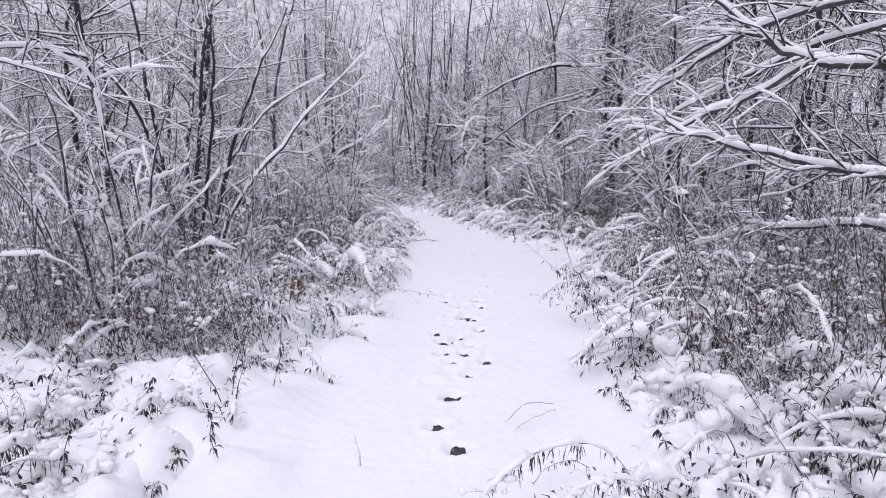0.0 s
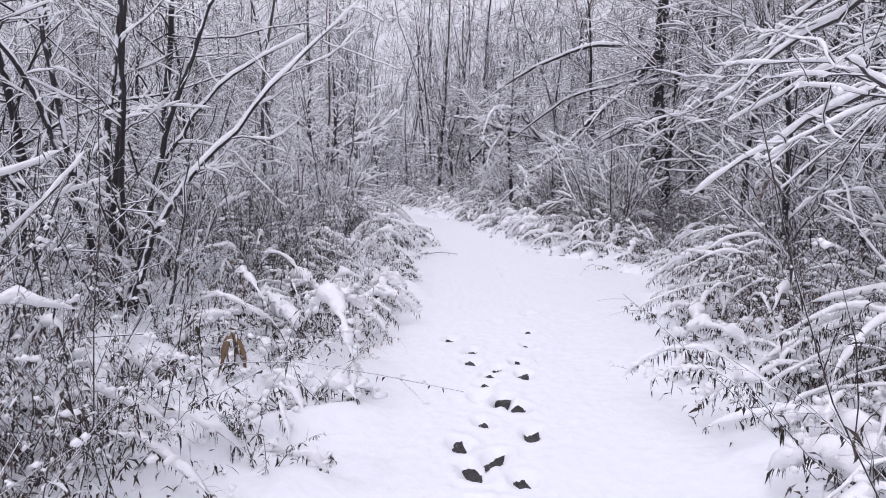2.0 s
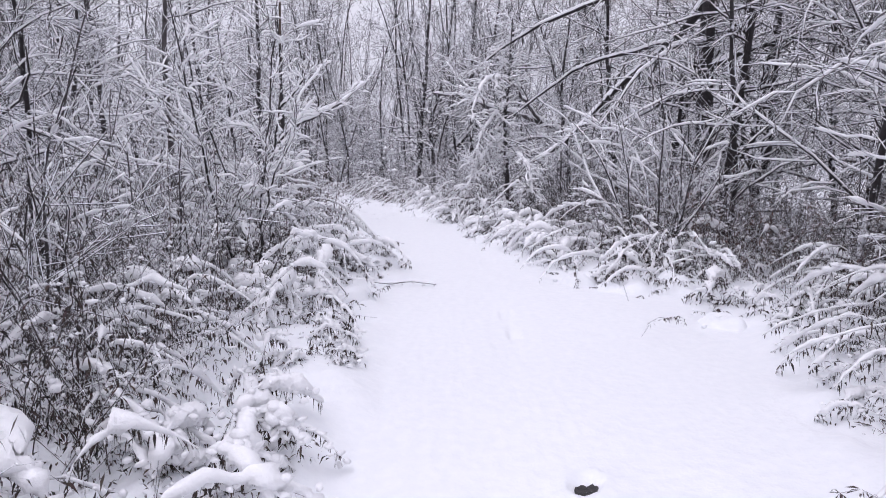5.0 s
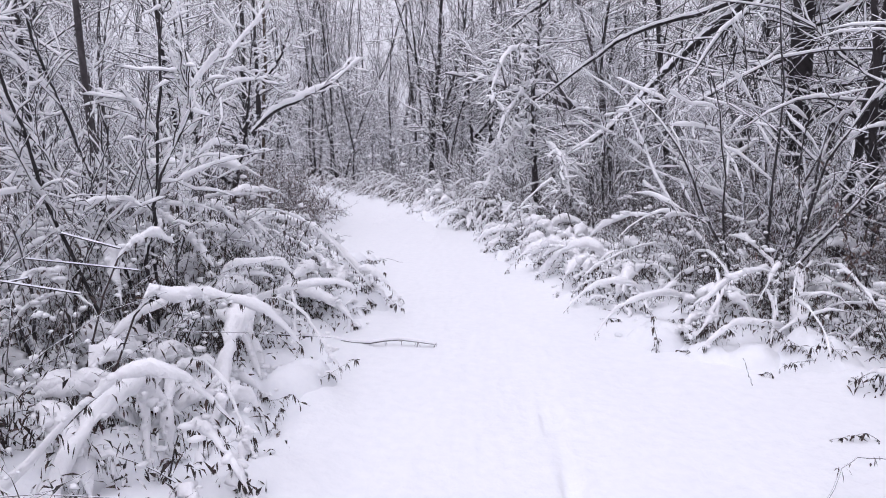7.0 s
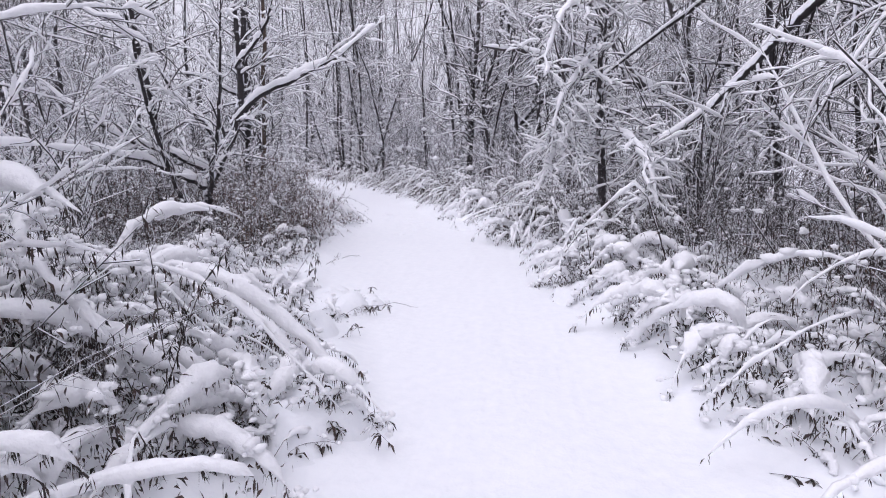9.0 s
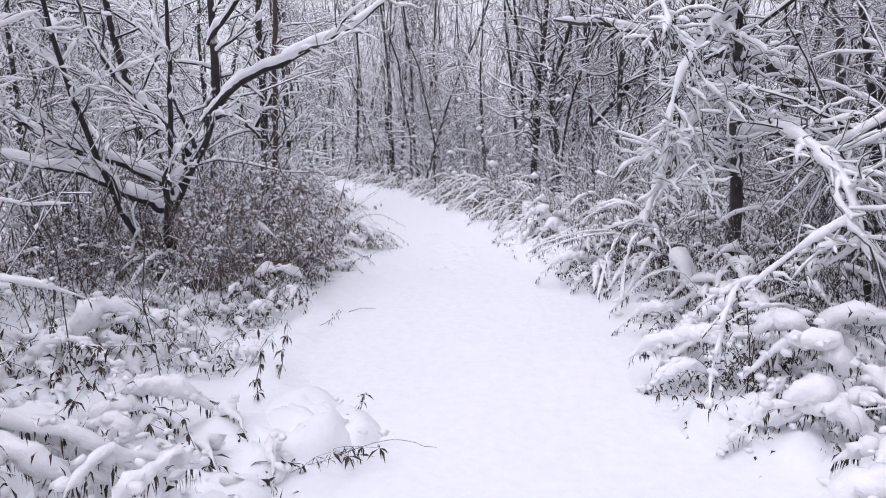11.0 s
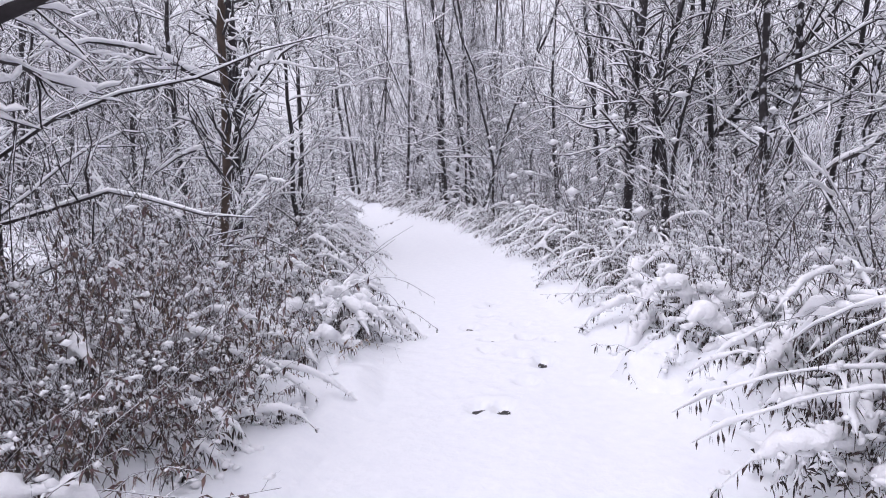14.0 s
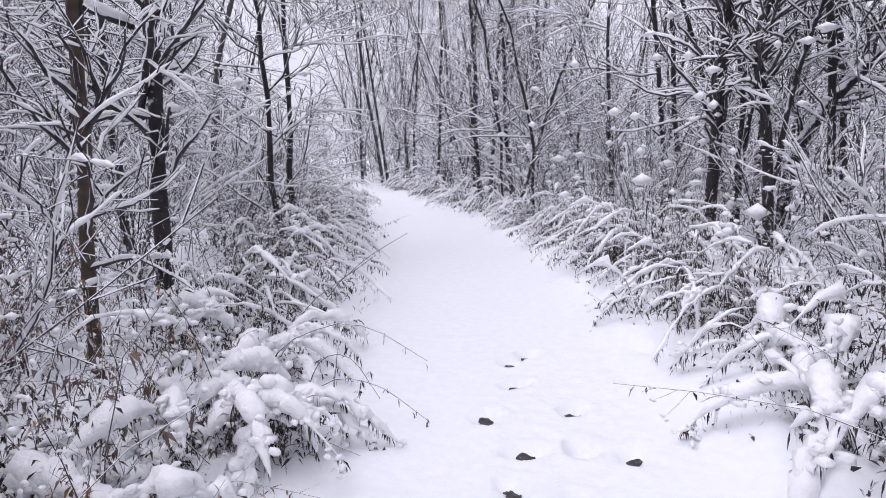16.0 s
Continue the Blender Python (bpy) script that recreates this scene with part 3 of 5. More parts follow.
def tree(tall, thick, limbs, seconds, twigs, snow, low=0.2, droop=-0.03, reach=(1.2, 3.2), lean=0.05, bark=None, angle=62, split=False, fine=0.005, twig=None):
    """A bare tree: trunk, limbs, side branches and fine twigs, all with snow on their upper sides."""
    P = grow([(0, 0, -0.08)], [(rng.normal(0, lean), rng.normal(0, lean), 1)], [tall], 12, 0.085, 0.05)
    R = thick * np.linspace(1, 0.22, 12)[None]
    R[:, 0] *= 1.35
    A, a = shoots(P, R, limbs, low, 0.96, angle, reach, 6, 0.16, droop, 0.42, 0.25)
    a = np.minimum(a, 0.03)
    B, b = shoots(A, a, seconds, 0.12, 0.97, 44, (0.35, 1.1), 4, 0.22, droop, 0.6, 0.35)
    b = np.maximum(b, 0.005)
    C, c = shoots(B, b, twigs, 0.1, 0.98, 46, (0.12, 0.42) if split else (0.1, 0.34), 3 if split else 2, 0.3, droop, 0.6, 0.5)
    c = np.maximum(c, fine)
    limb = [("limb", mesh("limb", *tubes(A[i:i + 1], a[i:i + 1], 5), TRUNK_SNOWY), "", "", []) for i in range(limbs)] if split else []
    rest = [tubes(B, b, 3), tubes(C, c, 3)] + ([] if split else [tubes(A, a, 4)])
    return [("trunk", mesh("trunk", *tubes(P, R, 7), bark or BARK), "", "", [])] + limb + [
        ("crown", mesh("crown", *joined(rest), twig or TWIG), "fine twigs crusted with snow", "stuff", []),
        ("snow", mesh("snow", *joined([snow_on(A, a, 4, snow, 0.6)] + ([snow_on(B, b, 4, snow * 0.7, 0.6)] if split else [])), SNOW_PLANT), "snow lying along the branches", "stuff", [])]


def hero(name, lines, label, category, twigs=90, seconds=20, snow=0.018, bark=None, length=(0.3, 1.0), droop=-0.02, snow_twigs=True, x0=None):
    """A tree or bush whose main limbs follow given lines; the first one is its trunk."""
    tubes_, caps, sets = [], [], []
    for i, pts in enumerate(lines):
        P, R = curve(pts, 16)
        P = P + np.concatenate([np.zeros((1, 1, 3)), 0.012 * rng.normal(size=(1, 15, 3))], 1)
        sets.append((P, R))
        tubes_.append(tubes(P, R, 8))
        caps.append(snow_on(P, R, 7, snow, 0.75, fine=2))
    P, R = np.concatenate([s[0] for s in sets]), np.concatenate([s[1] for s in sets])
    flat = np.clip(np.hypot(*np.moveaxis(tangents(P)[..., :2], -1, 0)) * 1.4 - 0.4, 0.02, 1)
    lump = [clots(P + UP * R[..., None] * 0.7, (R * 0.4 + snow * 0.9) * flat, 9 * len(lines))]
    B, b = shoots(P, R, seconds, 0.2, 0.98, 48, length, 7, 0.2, droop, 0.45, 0.3)
    b = np.clip(b, 0.004, 0.02)
    C, c = shoots(B, b, twigs, 0.1, 0.98, 46, (0.1, 0.38), 4, 0.24, droop, 0.6, 0.5)
    c = np.clip(c, 0.0032, 0.008)
    caps.append(snow_on(B, b, 5, snow * 0.65, 0.5, 0.3, fine=2))
    flat = np.clip(np.hypot(*np.moveaxis(tangents(B)[..., :2], -1, 0)) * 1.4 - 0.4, 0.02, 1)
    lump.append(clots(B, snow * 0.8 * flat, 3 * seconds))
    if snow_twigs:
        caps.append(snow_on(C, c, 3, snow * 0.45, 0.6, 0.4, fine=2))
    parts = [("trunk", tubes_[0], bark or BARK, "", "")]
    parts += [("limb", t, bark or BARK, "", "") for t in tubes_[1:]]
    parts += [("branch", tubes(B[i:i + 1], b[i:i + 1], 5), TRUNK_SNOWY, "", "") for i in range(seconds)]
    parts += [("crown", tubes(C, c, 3), TWIG, "", "stuff"), ("snow", joined([split_quads(joined(caps))] + lump), SNOW_PLANT, "thick snow lying along the limbs", "stuff")]
    o = np.array([*lines[0][0][:3]])
    made = [(n, mesh(n, v - o, f, mat), text, what, []) for n, (v, f), mat, text, what in parts]
    return thing(name, made, label, category, m=Matrix.Translation(o))


# ---- named trees and bushes along the path ----
hero("bush", [
    [(-3.2, 8.3, -0.1, .035), (-3.22, 8.3, 1.0, .03), (-3.1, 8.35, 2.2, .024), (-3.0, 8.5, 3.6, .015), (-2.9, 8.6, 5.0, .006)],
    [(-2.95, 7.6, -0.1, .03), (-2.5, 7.8, 1.1, .027), (-2.0, 8.3, 1.9, .022), (-1.5, 8.8, 2.6, .014), (-1.05, 9.3, 3.2, .005)],
    [(-3.25, 8.2, 0.0, .03), (-3.5, 8.2, 1.3, .026), (-3.75, 8.3, 2.6, .02), (-4.0, 8.4, 4.2, .008)],
    [(-3.1, 8.3, 0.0, .03), (-2.85, 8.3, 1.3, .025), (-2.5, 8.4, 2.4, .02), (-2.0, 8.6, 3.6, .008)],
    [(-3.3, 8.3, 0.1, .025), (-3.9, 8.1, 1.2, .022), (-4.5, 7.9, 2.2, .015), (-5.2, 7.7, 3.3, .006)],
    [(-3.15, 8.35, 0.3, .025), (-2.9, 8.8, 1.6, .022), (-2.4, 9.2, 2.4, .016), (-1.7, 9.6, 2.9, .006)],
    [(-3.4, 8.2, 0.9, .025), (-3.8, 8.0, 2.3, .024), (-4.35, 7.88, 2.87, .02), (-5.2, 7.6, 2.9, .014), (-6.2, 7.3, 2.85, .006)],
    [(-3.25, 8.35, 0.0, .03), (-3.35, 8.5, 1.6, .025), (-3.3, 8.8, 3.2, .018), (-3.4, 9.0, 4.8, .006)],
    [(-3.1, 8.1, 0.6, .022), (-2.8, 7.7, 1.5, .02), (-2.6, 7.4, 2.5, .015), (-2.5, 7.2, 3.6, .006)],
], "dark many-stemmed bare bush with snow along its branches", "bush", 420, 110, 0.02, length=(0.4, 1.3), droop=0.03)

hero("bush", [
    [(-1.9, 12.7, -0.1, .012), (-1.85, 12.7, 1.0, .010), (-1.7, 12.6, 2.0, .008), (-1.6, 12.6, 3.0, .004)],
    [(-1.95, 12.7, 0.0, .012), (-2.1, 12.6, 1.0, .010), (-2.4, 12.5, 2.1, .008), (-2.6, 12.4, 3.1, .004)],
    [(-1.9, 12.65, 0.0, .012), (-1.75, 12.4, 0.9, .010), (-1.55, 12.3, 1.4, .008), (-1.2, 12.2, 2.0, .004)],
    [(-2.0, 12.6, 0.0, .012), (-2.15, 12.2, 1.0, .010), (-2.2, 11.9, 1.9, .008), (-2.3, 11.7, 2.8, .004)],
    [(-2.0, 12.75, 0.0, .012), (-2.4, 12.8, 0.9, .010), (-2.8, 12.9, 1.7, .008), (-3.3, 13.0, 2.5, .004)],
    [(-1.9, 12.8, 0.0, .012), (-1.8, 13.1, 1.1, .010), (-1.7, 13.4, 1.9, .008), (-1.4, 13.7, 2.5, .004)],
], "bare bush with dark stems and thick snow on its twigs", "bush", 480, 90, 0.024, length=(0.3, 0.9), droop=0.04)

hero("tree", [
    [(5.0, 5.3, -0.1, .13), (4.95, 5.3, 1.4, .12), (4.9, 5.4, 3.0, .10), (4.8, 5.5, 5.5, .06)],
    [(4.9, 5.4, 2.25, .045), (3.9, 5.85, 2.42, .038), (3.35, 6.1, 2.52, .033), (2.95, 6.25, 2.8, .026), (2.3, 6.5, 3.4, .015)],
    [(4.9, 5.2, 1.3, .036), (3.5, 5.4, 1.48, .028), (2.73, 5.6, 1.65, .023), (2.2, 5.9, 1.84, .017), (1.95, 6.0, 2.05, .008)],
    [(3.4, 6.1, 2.5, .03), (2.9, 6.25, 2.2, .024), (2.2, 6.5, 1.85, .017), (1.5, 6.9, 1.3, .006)],
    [(4.8, 6.0, 3.2, .04), (3.6, 6.8, 3.1, .03), (2.7, 7.5, 2.6, .02), (2.0, 8.0, 2.0, .006)],
    [(4.9, 5.5, 2.7, .04), (4.2, 6.6, 2.9, .03), (3.4, 8.0, 2.5, .02), (2.6, 9.2, 1.9, .006)],
    [(4.9, 5.3, 0.9, .04), (3.9, 5.6, 1.0, .03), (3.0, 6.0, 0.95, .018), (2.2, 6.6, 0.6, .006)],
    [(4.7, 7.2, 3.4, .035), (3.9, 8.4, 3.3, .028), (3.3, 9.2, 3.0, .018), (2.6, 10.2, 2.3, .006)],
], "grey tree with long drooping snow-laden branches over the path", "tree", 700, 110, 0.02, BARK_GREY, (0.4, 1.3), -0.05)

hero("tree", [
    [(4.5, 17.4, -0.1, .17), (4.45, 17.35, 1.5, .15), (4.4, 17.3, 3.2, .135), (4.4, 17.3, 5.5, .10), (4.3, 17.2, 8.0, .05)],
    [(4.4, 17.4, 4.1, .08), (4.2, 18.5, 3.6, .07), (3.5, 19.1, 2.94, .062), (2.6, 19.0, 2.0, .05), (1.85, 18.8, 1.45, .03), (1.5, 18.7, 1.4, .012)],
    [(4.4, 17.3, 3.4, .05), (3.6, 16.6, 3.2, .035), (2.8, 16.0, 2.6, .02), (2.2, 15.6, 1.9, .006)],
    [(4.4, 17.3, 2.7, .05), (3.7, 17.3, 2.4, .035), (2.9, 17.2, 1.9, .022), (2.5, 17.0, 1.2, .007)],
    [(4.4, 17.3, 3.0, .05), (5.3, 16.3, 3.3, .035), (5.9, 15.5, 2.9, .02), (6.4, 14.8, 2.2, .007)],
    [(4.4, 17.3, 2.2, .04), (5.2, 16.9, 2.3, .03), (6.2, 16.3, 1.9, .007)],
    [(4.3, 17.9, 4.3, .05), (3.0, 18.6, 4.4, .04), (1.6, 19.4, 3.9, .03), (0.6, 20.2, 3.3, .008)],
    [(4.2, 18.4, 3.6, .04), (3.0, 20.0, 3.4, .03), (1.8, 21.2, 2.6, .02), (0.9, 22.0, 1.9, .007)],
], "dark thick-trunked tree with one long drooping snowy limb", "tree", 1100, 150, 0.013, BARK, (0.4, 1.4), -0.05)

hero("tree", [
    [(-3.75, 19.0, -0.1, 0.068), (-3.65, 19.1, .8, 0.061), (-3.40, 19.4, 1.6, 0.053), (-3.30, 19.5, 2.3, 0.038), (-3.35, 19.6, 4.2, 0.013)],
    [(-3.4, 19.4, 1.7, .045), (-3.1, 19.5, 2.02, .04), (-2.7, 19.8, 2.28, .034), (-2.16, 20.2, 2.64, .024), (-1.7, 20.6, 3.1, .008)],
    [(-3.50, 19.3, 1.4, 0.038), (-3.65, 19.1, 1.75, 0.034), (-3.90, 18.9, 2.1, 0.025), (-4.20, 18.8, 2.9, 0.007)],
    [(-3.65, 19.1, .9, 0.043), (-3.90, 18.9, 1.1, 0.038), (-4.40, 18.7, 1.3, 0.025), (-5.20, 18.5, 1.5, 0.007)],
    [(-3.60, 19.2, 1.1, 0.043), (-4.00, 19.1, 1.3, 0.038), (-4.70, 18.9, 1.6, 0.030), (-5.60, 18.8, 2.3, 0.009)],
    [(-3.70, 19.1, 0.3, 0.034), (-3.40, 18.8, 1.2, 0.025), (-3.15, 18.6, 2.1, 0.017), (-3.00, 18.4, 3.2, 0.006)],
    [(-3.75, 19.1, 0.2, 0.034), (-4.00, 18.7, 1.4, 0.025), (-4.00, 18.3, 2.6, 0.017), (-4.10, 18.1, 3.8, 0.006)],
    [(-3.35, 19.5, 2.4, 0.025), (-2.90, 19.4, 2.9, 0.019), (-2.60, 19.2, 3.5, 0.006)],
], "crooked small tree with thick snow on its forked limbs", "tree", 560, 100, 0.034, BARK, (0.3, 1.0), 0.02)

hero("tree", [
    [(1.35, 19.60, -0.1, .055), (1.31, 19.58, 1.2, .05), (1.24, 19.52, 2.2, .038), (1.3, 19.5, 3.0, .026), (1.35, 19.5, 4.2, .01)],
    [(1.30, 19.60, 2.5, .03), (1.00, 19.30, 2.3, .026), (0.70, 18.90, 1.8, .02), (0.60, 18.60, 1.3, .007)],
    [(1.30, 19.60, 2.0, .03), (0.95, 19.20, 1.7, .024), (0.65, 18.80, 1.3, .016), (0.45, 18.50, 0.9, .006)],
    [(1.30, 19.60, 3.0, .03), (0.90, 19.10, 3.0, .024), (0.60, 18.50, 2.6, .016), (0.50, 18.10, 2.1, .006)],
    [(1.30, 19.60, 1.5, .03), (1.50, 18.90, 1.5, .024), (1.60, 18.20, 1.2, .012), (1.60, 17.80, 0.8, .006)],
], "dark-trunked tree with short drooping snow-laden branches", "tree", 900, 110, 0.032, TRUNK_SNOWY, (0.25, 0.7), -0.06)

hero("tree", [
    [(4.2, 23.8, -0.1, .14), (4.1, 23.8, 1.2, .12), (3.6, 23.7, 1.9, .10), (2.3, 23.5, 2.5, .075), (1.2, 23.55, 2.78, .06), (0.5, 23.35, 3.02, .045), (-0.3, 23.3, 3.12, .02)],
    [(2.6, 23.5, 2.4, .05), (1.9, 23.2, 3.2, .04), (1.2, 23.0, 4.2, .012)],
    [(3.4, 23.6, 2.0, .06), (2.4, 24.2, 2.0, .045), (1.6, 25.0, 1.6, .03), (0.9, 25.5, 1.0, .008)],
    [(1.2, 23.55, 2.78, .03), (0.6, 24.2, 3.4, .02), (0.0, 25.0, 4.2, .007)],
], "grey tree with a heavy limb arching over the brush", "tree", 380, 60, 0.024, BARK_GREY, (0.4, 1.3), 0.0)

hero("sapling", [
    [(1.25, 23.2, -0.1, .032), (1.27, 23.2, 1.2, .03), (1.25, 23.2, 2.2, .028), (1.0, 23.2, 3.0, .02), (0.8, 23.3, 4.2, .007)],
    [(1.26, 23.2, 2.1, .022), (1.45, 23.1, 2.9, .016), (1.6, 23.1, 4.0, .006)],
], "thin grey forked sapling beside the path", "tree", 60, 18, 0.014, BARK_GREY)

hero("pole_tree", [[(-4.27, 22.47, -0.1, .04), (-4.19, 22.45, 1.0, .037), (-4.08, 22.42, 2.4, .034), (-4.0, 22.4, 4.5, .028), (-3.9, 22.4, 8.5, .01)]],
     "slender straight brown sapling trunk with thin side twigs", "tree", 160, 34, 0.014, BARK_BROWN, (0.3, 1.0), -0.03)
hero("tree", [[(-5.08, 23.85, -0.1, .07), (-5.0, 23.85, 2.0, .06), (-4.97, 23.85, 4.5, .05), (-5.0, 24, 9, .02)],
              [(-5.2, 23.9, 1.7, .03), (-4.6, 23.5, 2.3, .02), (-4.0, 23.2, 2.6, .006)],
              [(-5.2, 23.9, 2.4, .03), (-5.6, 23.0, 2.7, .02), (-5.9, 22.2, 2.6, .006)]],
     "straight grey-brown tree with snow-laden side branches", "tree", 420, 70, 0.022, BARK, (0.4, 1.4), -0.03)
hero("tree", [[(-0.85, 28.4, -0.1, .075), (-0.82, 28.4, 1.5, .068), (-0.74, 28.4, 2.8, .06), (-0.6, 28.5, 4.5, .05), (-0.4, 28.6, 9, .02)]],
     "straight dark tree with snowy twigs beside the brush", "tree", 420, 70, 0.016, BARK, (0.5, 1.7), 0.0)
hero("tree", [[(-0.25, 27.7, -0.1, .06), (-0.36, 27.7, 1.7, .054), (-0.45, 27.6, 2.6, .05), (0.0, 27.7, 4.2, .04), (0.5, 28, 8, .02)],
              [(-0.3, 27.7, 0.6, .03), (-0.1, 27.6, 2.0, .026), (0.25, 27.5, 3.4, .016), (0.4, 27.4, 5.0, .008)]],
     "dark tree with a bent trunk in the snowy brush", "tree", 420, 70, 0.016, BARK, (0.5, 1.7), 0.0)
hero("tree", [[(0.0, 29.0, -0.1, .09), (0.1, 29.0, 1.1, .082), (0.43, 29.0, 1.79, .075), (0.96, 29.0, 2.4, .07), (1.39, 29.0, 2.89, .065), (2.3, 29.2, 3.9, .05), (3.3, 29.4, 5.4, .02)],
              [(1.39, 29.0, 2.89, .04), (2.2, 28.8, 3.1, .03), (3.0, 28.5, 3.0, .01)]],
     "dark tree leaning far over with snow on its trunk", "tree", 420, 70, 0.02, BARK, (0.5, 1.7), 0.0)


# ---- trees and bushes of the wood ----
def scatter(kinds, spots, name, label, category, group, size=(0.85, 1.15), turn=None):
    """One thing of some kind at each spot; the kinds' meshes are shared."""
    first = {}
    for i, (x, y) in enumerate(spots):
        k = int(rng.integers(0, len(kinds)))
        m = placed(float(x), float(y), float(rng.uniform(0, 360)) if turn is None else turn(x, y), float(rng.uniform(*size)))
        if k not in first:
            first[k] = thing(name, kinds[k], label, category, group, m)
        else:
            o = copy_thing(first[k], m)
            o.matrix_basis = m


def towards_path(x, y):
    l, r = edges(y)
    return float((0 if x < 0.5 * (l + r) else 180) + rng.normal(-8, 50))


def open_sky(x, y):
    """The clearing above the bend of the path, where the sky shows between the trees."""
    d, way = np.hypot(x + 1.1, y - 19.7), np.degrees(np.arctan2(-1.1 - x, y - 19.7))
    return (d > 11) & (way > 28.5) & (way < 37)


def free(x, y, gap):
    l, r = edges(y)
    return x < l - gap or x > r + gap


FAR_TREES = [tree(9.5, 0.043, 24, 100, 520, 0.010, 0.1, 0.02, (0.9, 2.4), 0.04, fine=0.0065, twig=TWIG_FAR),
             tree(11, 0.05, 26, 110, 520, 0.010, 0.12, 0.03, (1.0, 2.6), 0.05, fine=0.0065, twig=TWIG_FAR),
             tree(8, 0.036, 22, 100, 520, 0.010, 0.08, -0.02, (0.8, 2.2), 0.06, fine=0.0065, twig=TWIG_FAR),
             tree(10, 0.042, 24, 110, 520, 0.010, 0.08, 0.05, (0.9, 2.0), 0.05, fine=0.0065, twig=TWIG_FAR)]
NEAR_TREES = [tree(6.5, 0.05, 17, 120, 520, 0.015, 0.08, -0.06, (0.9, 2.4), 0.06, None, 62, True),
              tree(7.5, 0.06, 18, 130, 520, 0.015, 0.12, -0.05, (1.0, 2.8), 0.07, BARK_GREY, 62, True),
              tree(5.5, 0.045, 16, 120, 520, 0.015, 0.06, -0.03, (0.8, 2.2), 0.09, None, 62, True)]
SHADE_TREES = [tree(7, 0.055, 40, 220, 900, 0.008, 0.03, -0.05, (1.0, 2.6), 0.07, fine=0.006, twig=TWIG_BARE),
               tree(8.5, 0.06, 44, 240, 900, 0.008, 0.04, -0.04, (1.2, 3.0), 0.06, fine=0.006, twig=TWIG_BARE)]
BUSHES = [shrub(8, 2.6, 0.55, 380, 0.015), shrub(10, 2.2, 0.7, 400, 0.017), shrub(8, 3.2, 0.45, 380, 0.015, BARK_GREY), shrub(9, 1.8, 0.8, 380, 0.016)]
RODS = [goldenrod(5, 0.85, 0.042, 0.5, 40, split=True), goldenrod(5, 0.75, 0.045, 0.6, 40, split=True), goldenrod(5, 0.95, 0.041, 0.4, 40, split=True),
        goldenrod(5, 0.65, 0.043, 0.7, 40, split=True), goldenrod(5, 0.85, 0.04, 0.6, 40, split=True)]
HEAVY = [goldenrod(8, 1.05, 0.05, 0.7, 46, 1.1, True, 1.4, 9, 8), goldenrod(8, 0.9, 0.052, 0.8, 46, 1.2, True, 1.3, 9, 8), goldenrod(8, 1.15, 0.049, 0.6, 46, 1.0, True, 1.5, 9, 8)]
LOW = [goldenrod(9, 0.5, 0.046, 1.0, 18, 1.1, False, 2.5), goldenrod(8, 0.42, 0.052, 1.2, 18, 1.0, False, 2.5)]
BACK = [goldenrod(10, 1.05, 0.036, 0.4, 36), goldenrod(11, 0.95, 0.038, 0.5, 36), goldenrod(10, 1.2, 0.034, 0.35, 36), goldenrod(11, 1.1, 0.038, 0.45, 36)]
TALL = [goldenrod(9, 1.35, 0.034, 0.25, 40, 0.9), goldenrod(10, 1.2, 0.036, 0.3, 40, 1.0), goldenrod(9, 1.5, 0.032, 0.22, 40, 0.9)]
BURIED = [goldenrod(12, 0.5, 0.046, 0.9, 14, 1.1, False, 2.6), goldenrod(10, 0.4, 0.05, 1.1, 14, 1.0, False, 2.6), weeds(7, 0.4, 0.25), weeds(8, 0.55, 0.3)]
WEEDS = [weeds(26, 1.25, 0.42), weeds(28, 1.0, 0.45), weeds(22, 1.5, 0.4)]
TAN = [weeds(16, 0.8, 0.3, LEAF_TAN), weeds(18, 0.95, 0.35, LEAF_TAN)]
# weeds with the shade-darkened leaf and few caps of snow
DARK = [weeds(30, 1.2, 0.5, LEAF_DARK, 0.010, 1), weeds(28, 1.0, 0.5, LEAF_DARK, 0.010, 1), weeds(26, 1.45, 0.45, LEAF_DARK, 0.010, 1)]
BROWN = [weeds(26, 1.1, 0.38, LEAF_BROWN, 0.02, 4, 1.2), weeds(24, 0.9, 0.4, LEAF_BROWN, 0.022, 4, 1.2), weeds(24, 1.3, 0.36, LEAF_BROWN, 0.02, 4, 1.2)]

spots = []
for y in np.arange(27, 56, 1.7):
    for _ in range(3):
        yy = y + rng.uniform(-0.9, 0.9)
        l, r = edges(yy)
        spots.append((r + 1.0 + 5.5 * rng.random() ** 1.2, yy))
    for _ in range(2):
        yy = y + rng.uniform(-0.9, 0.9)
        l, r = edges(yy)
        spots.append((l - 2.4 - 9 * rng.random(), yy))
for y in np.arange(-9, 26, 3.0):
    spots.append((6.8 + 7 * rng.random(), y + rng.uniform(-1, 1)))
    spots.append((-7.5 - 7 * rng.random(), y + rng.uniform(-1, 1)))
scatter(FAR_TREES, [s for s in spots if free(*s, 0.8) and not open_sky(*s)], "tree", "bare slender woodland tree with snow-crusted branches", "tree", "woodland trees", (0.95, 1.35))

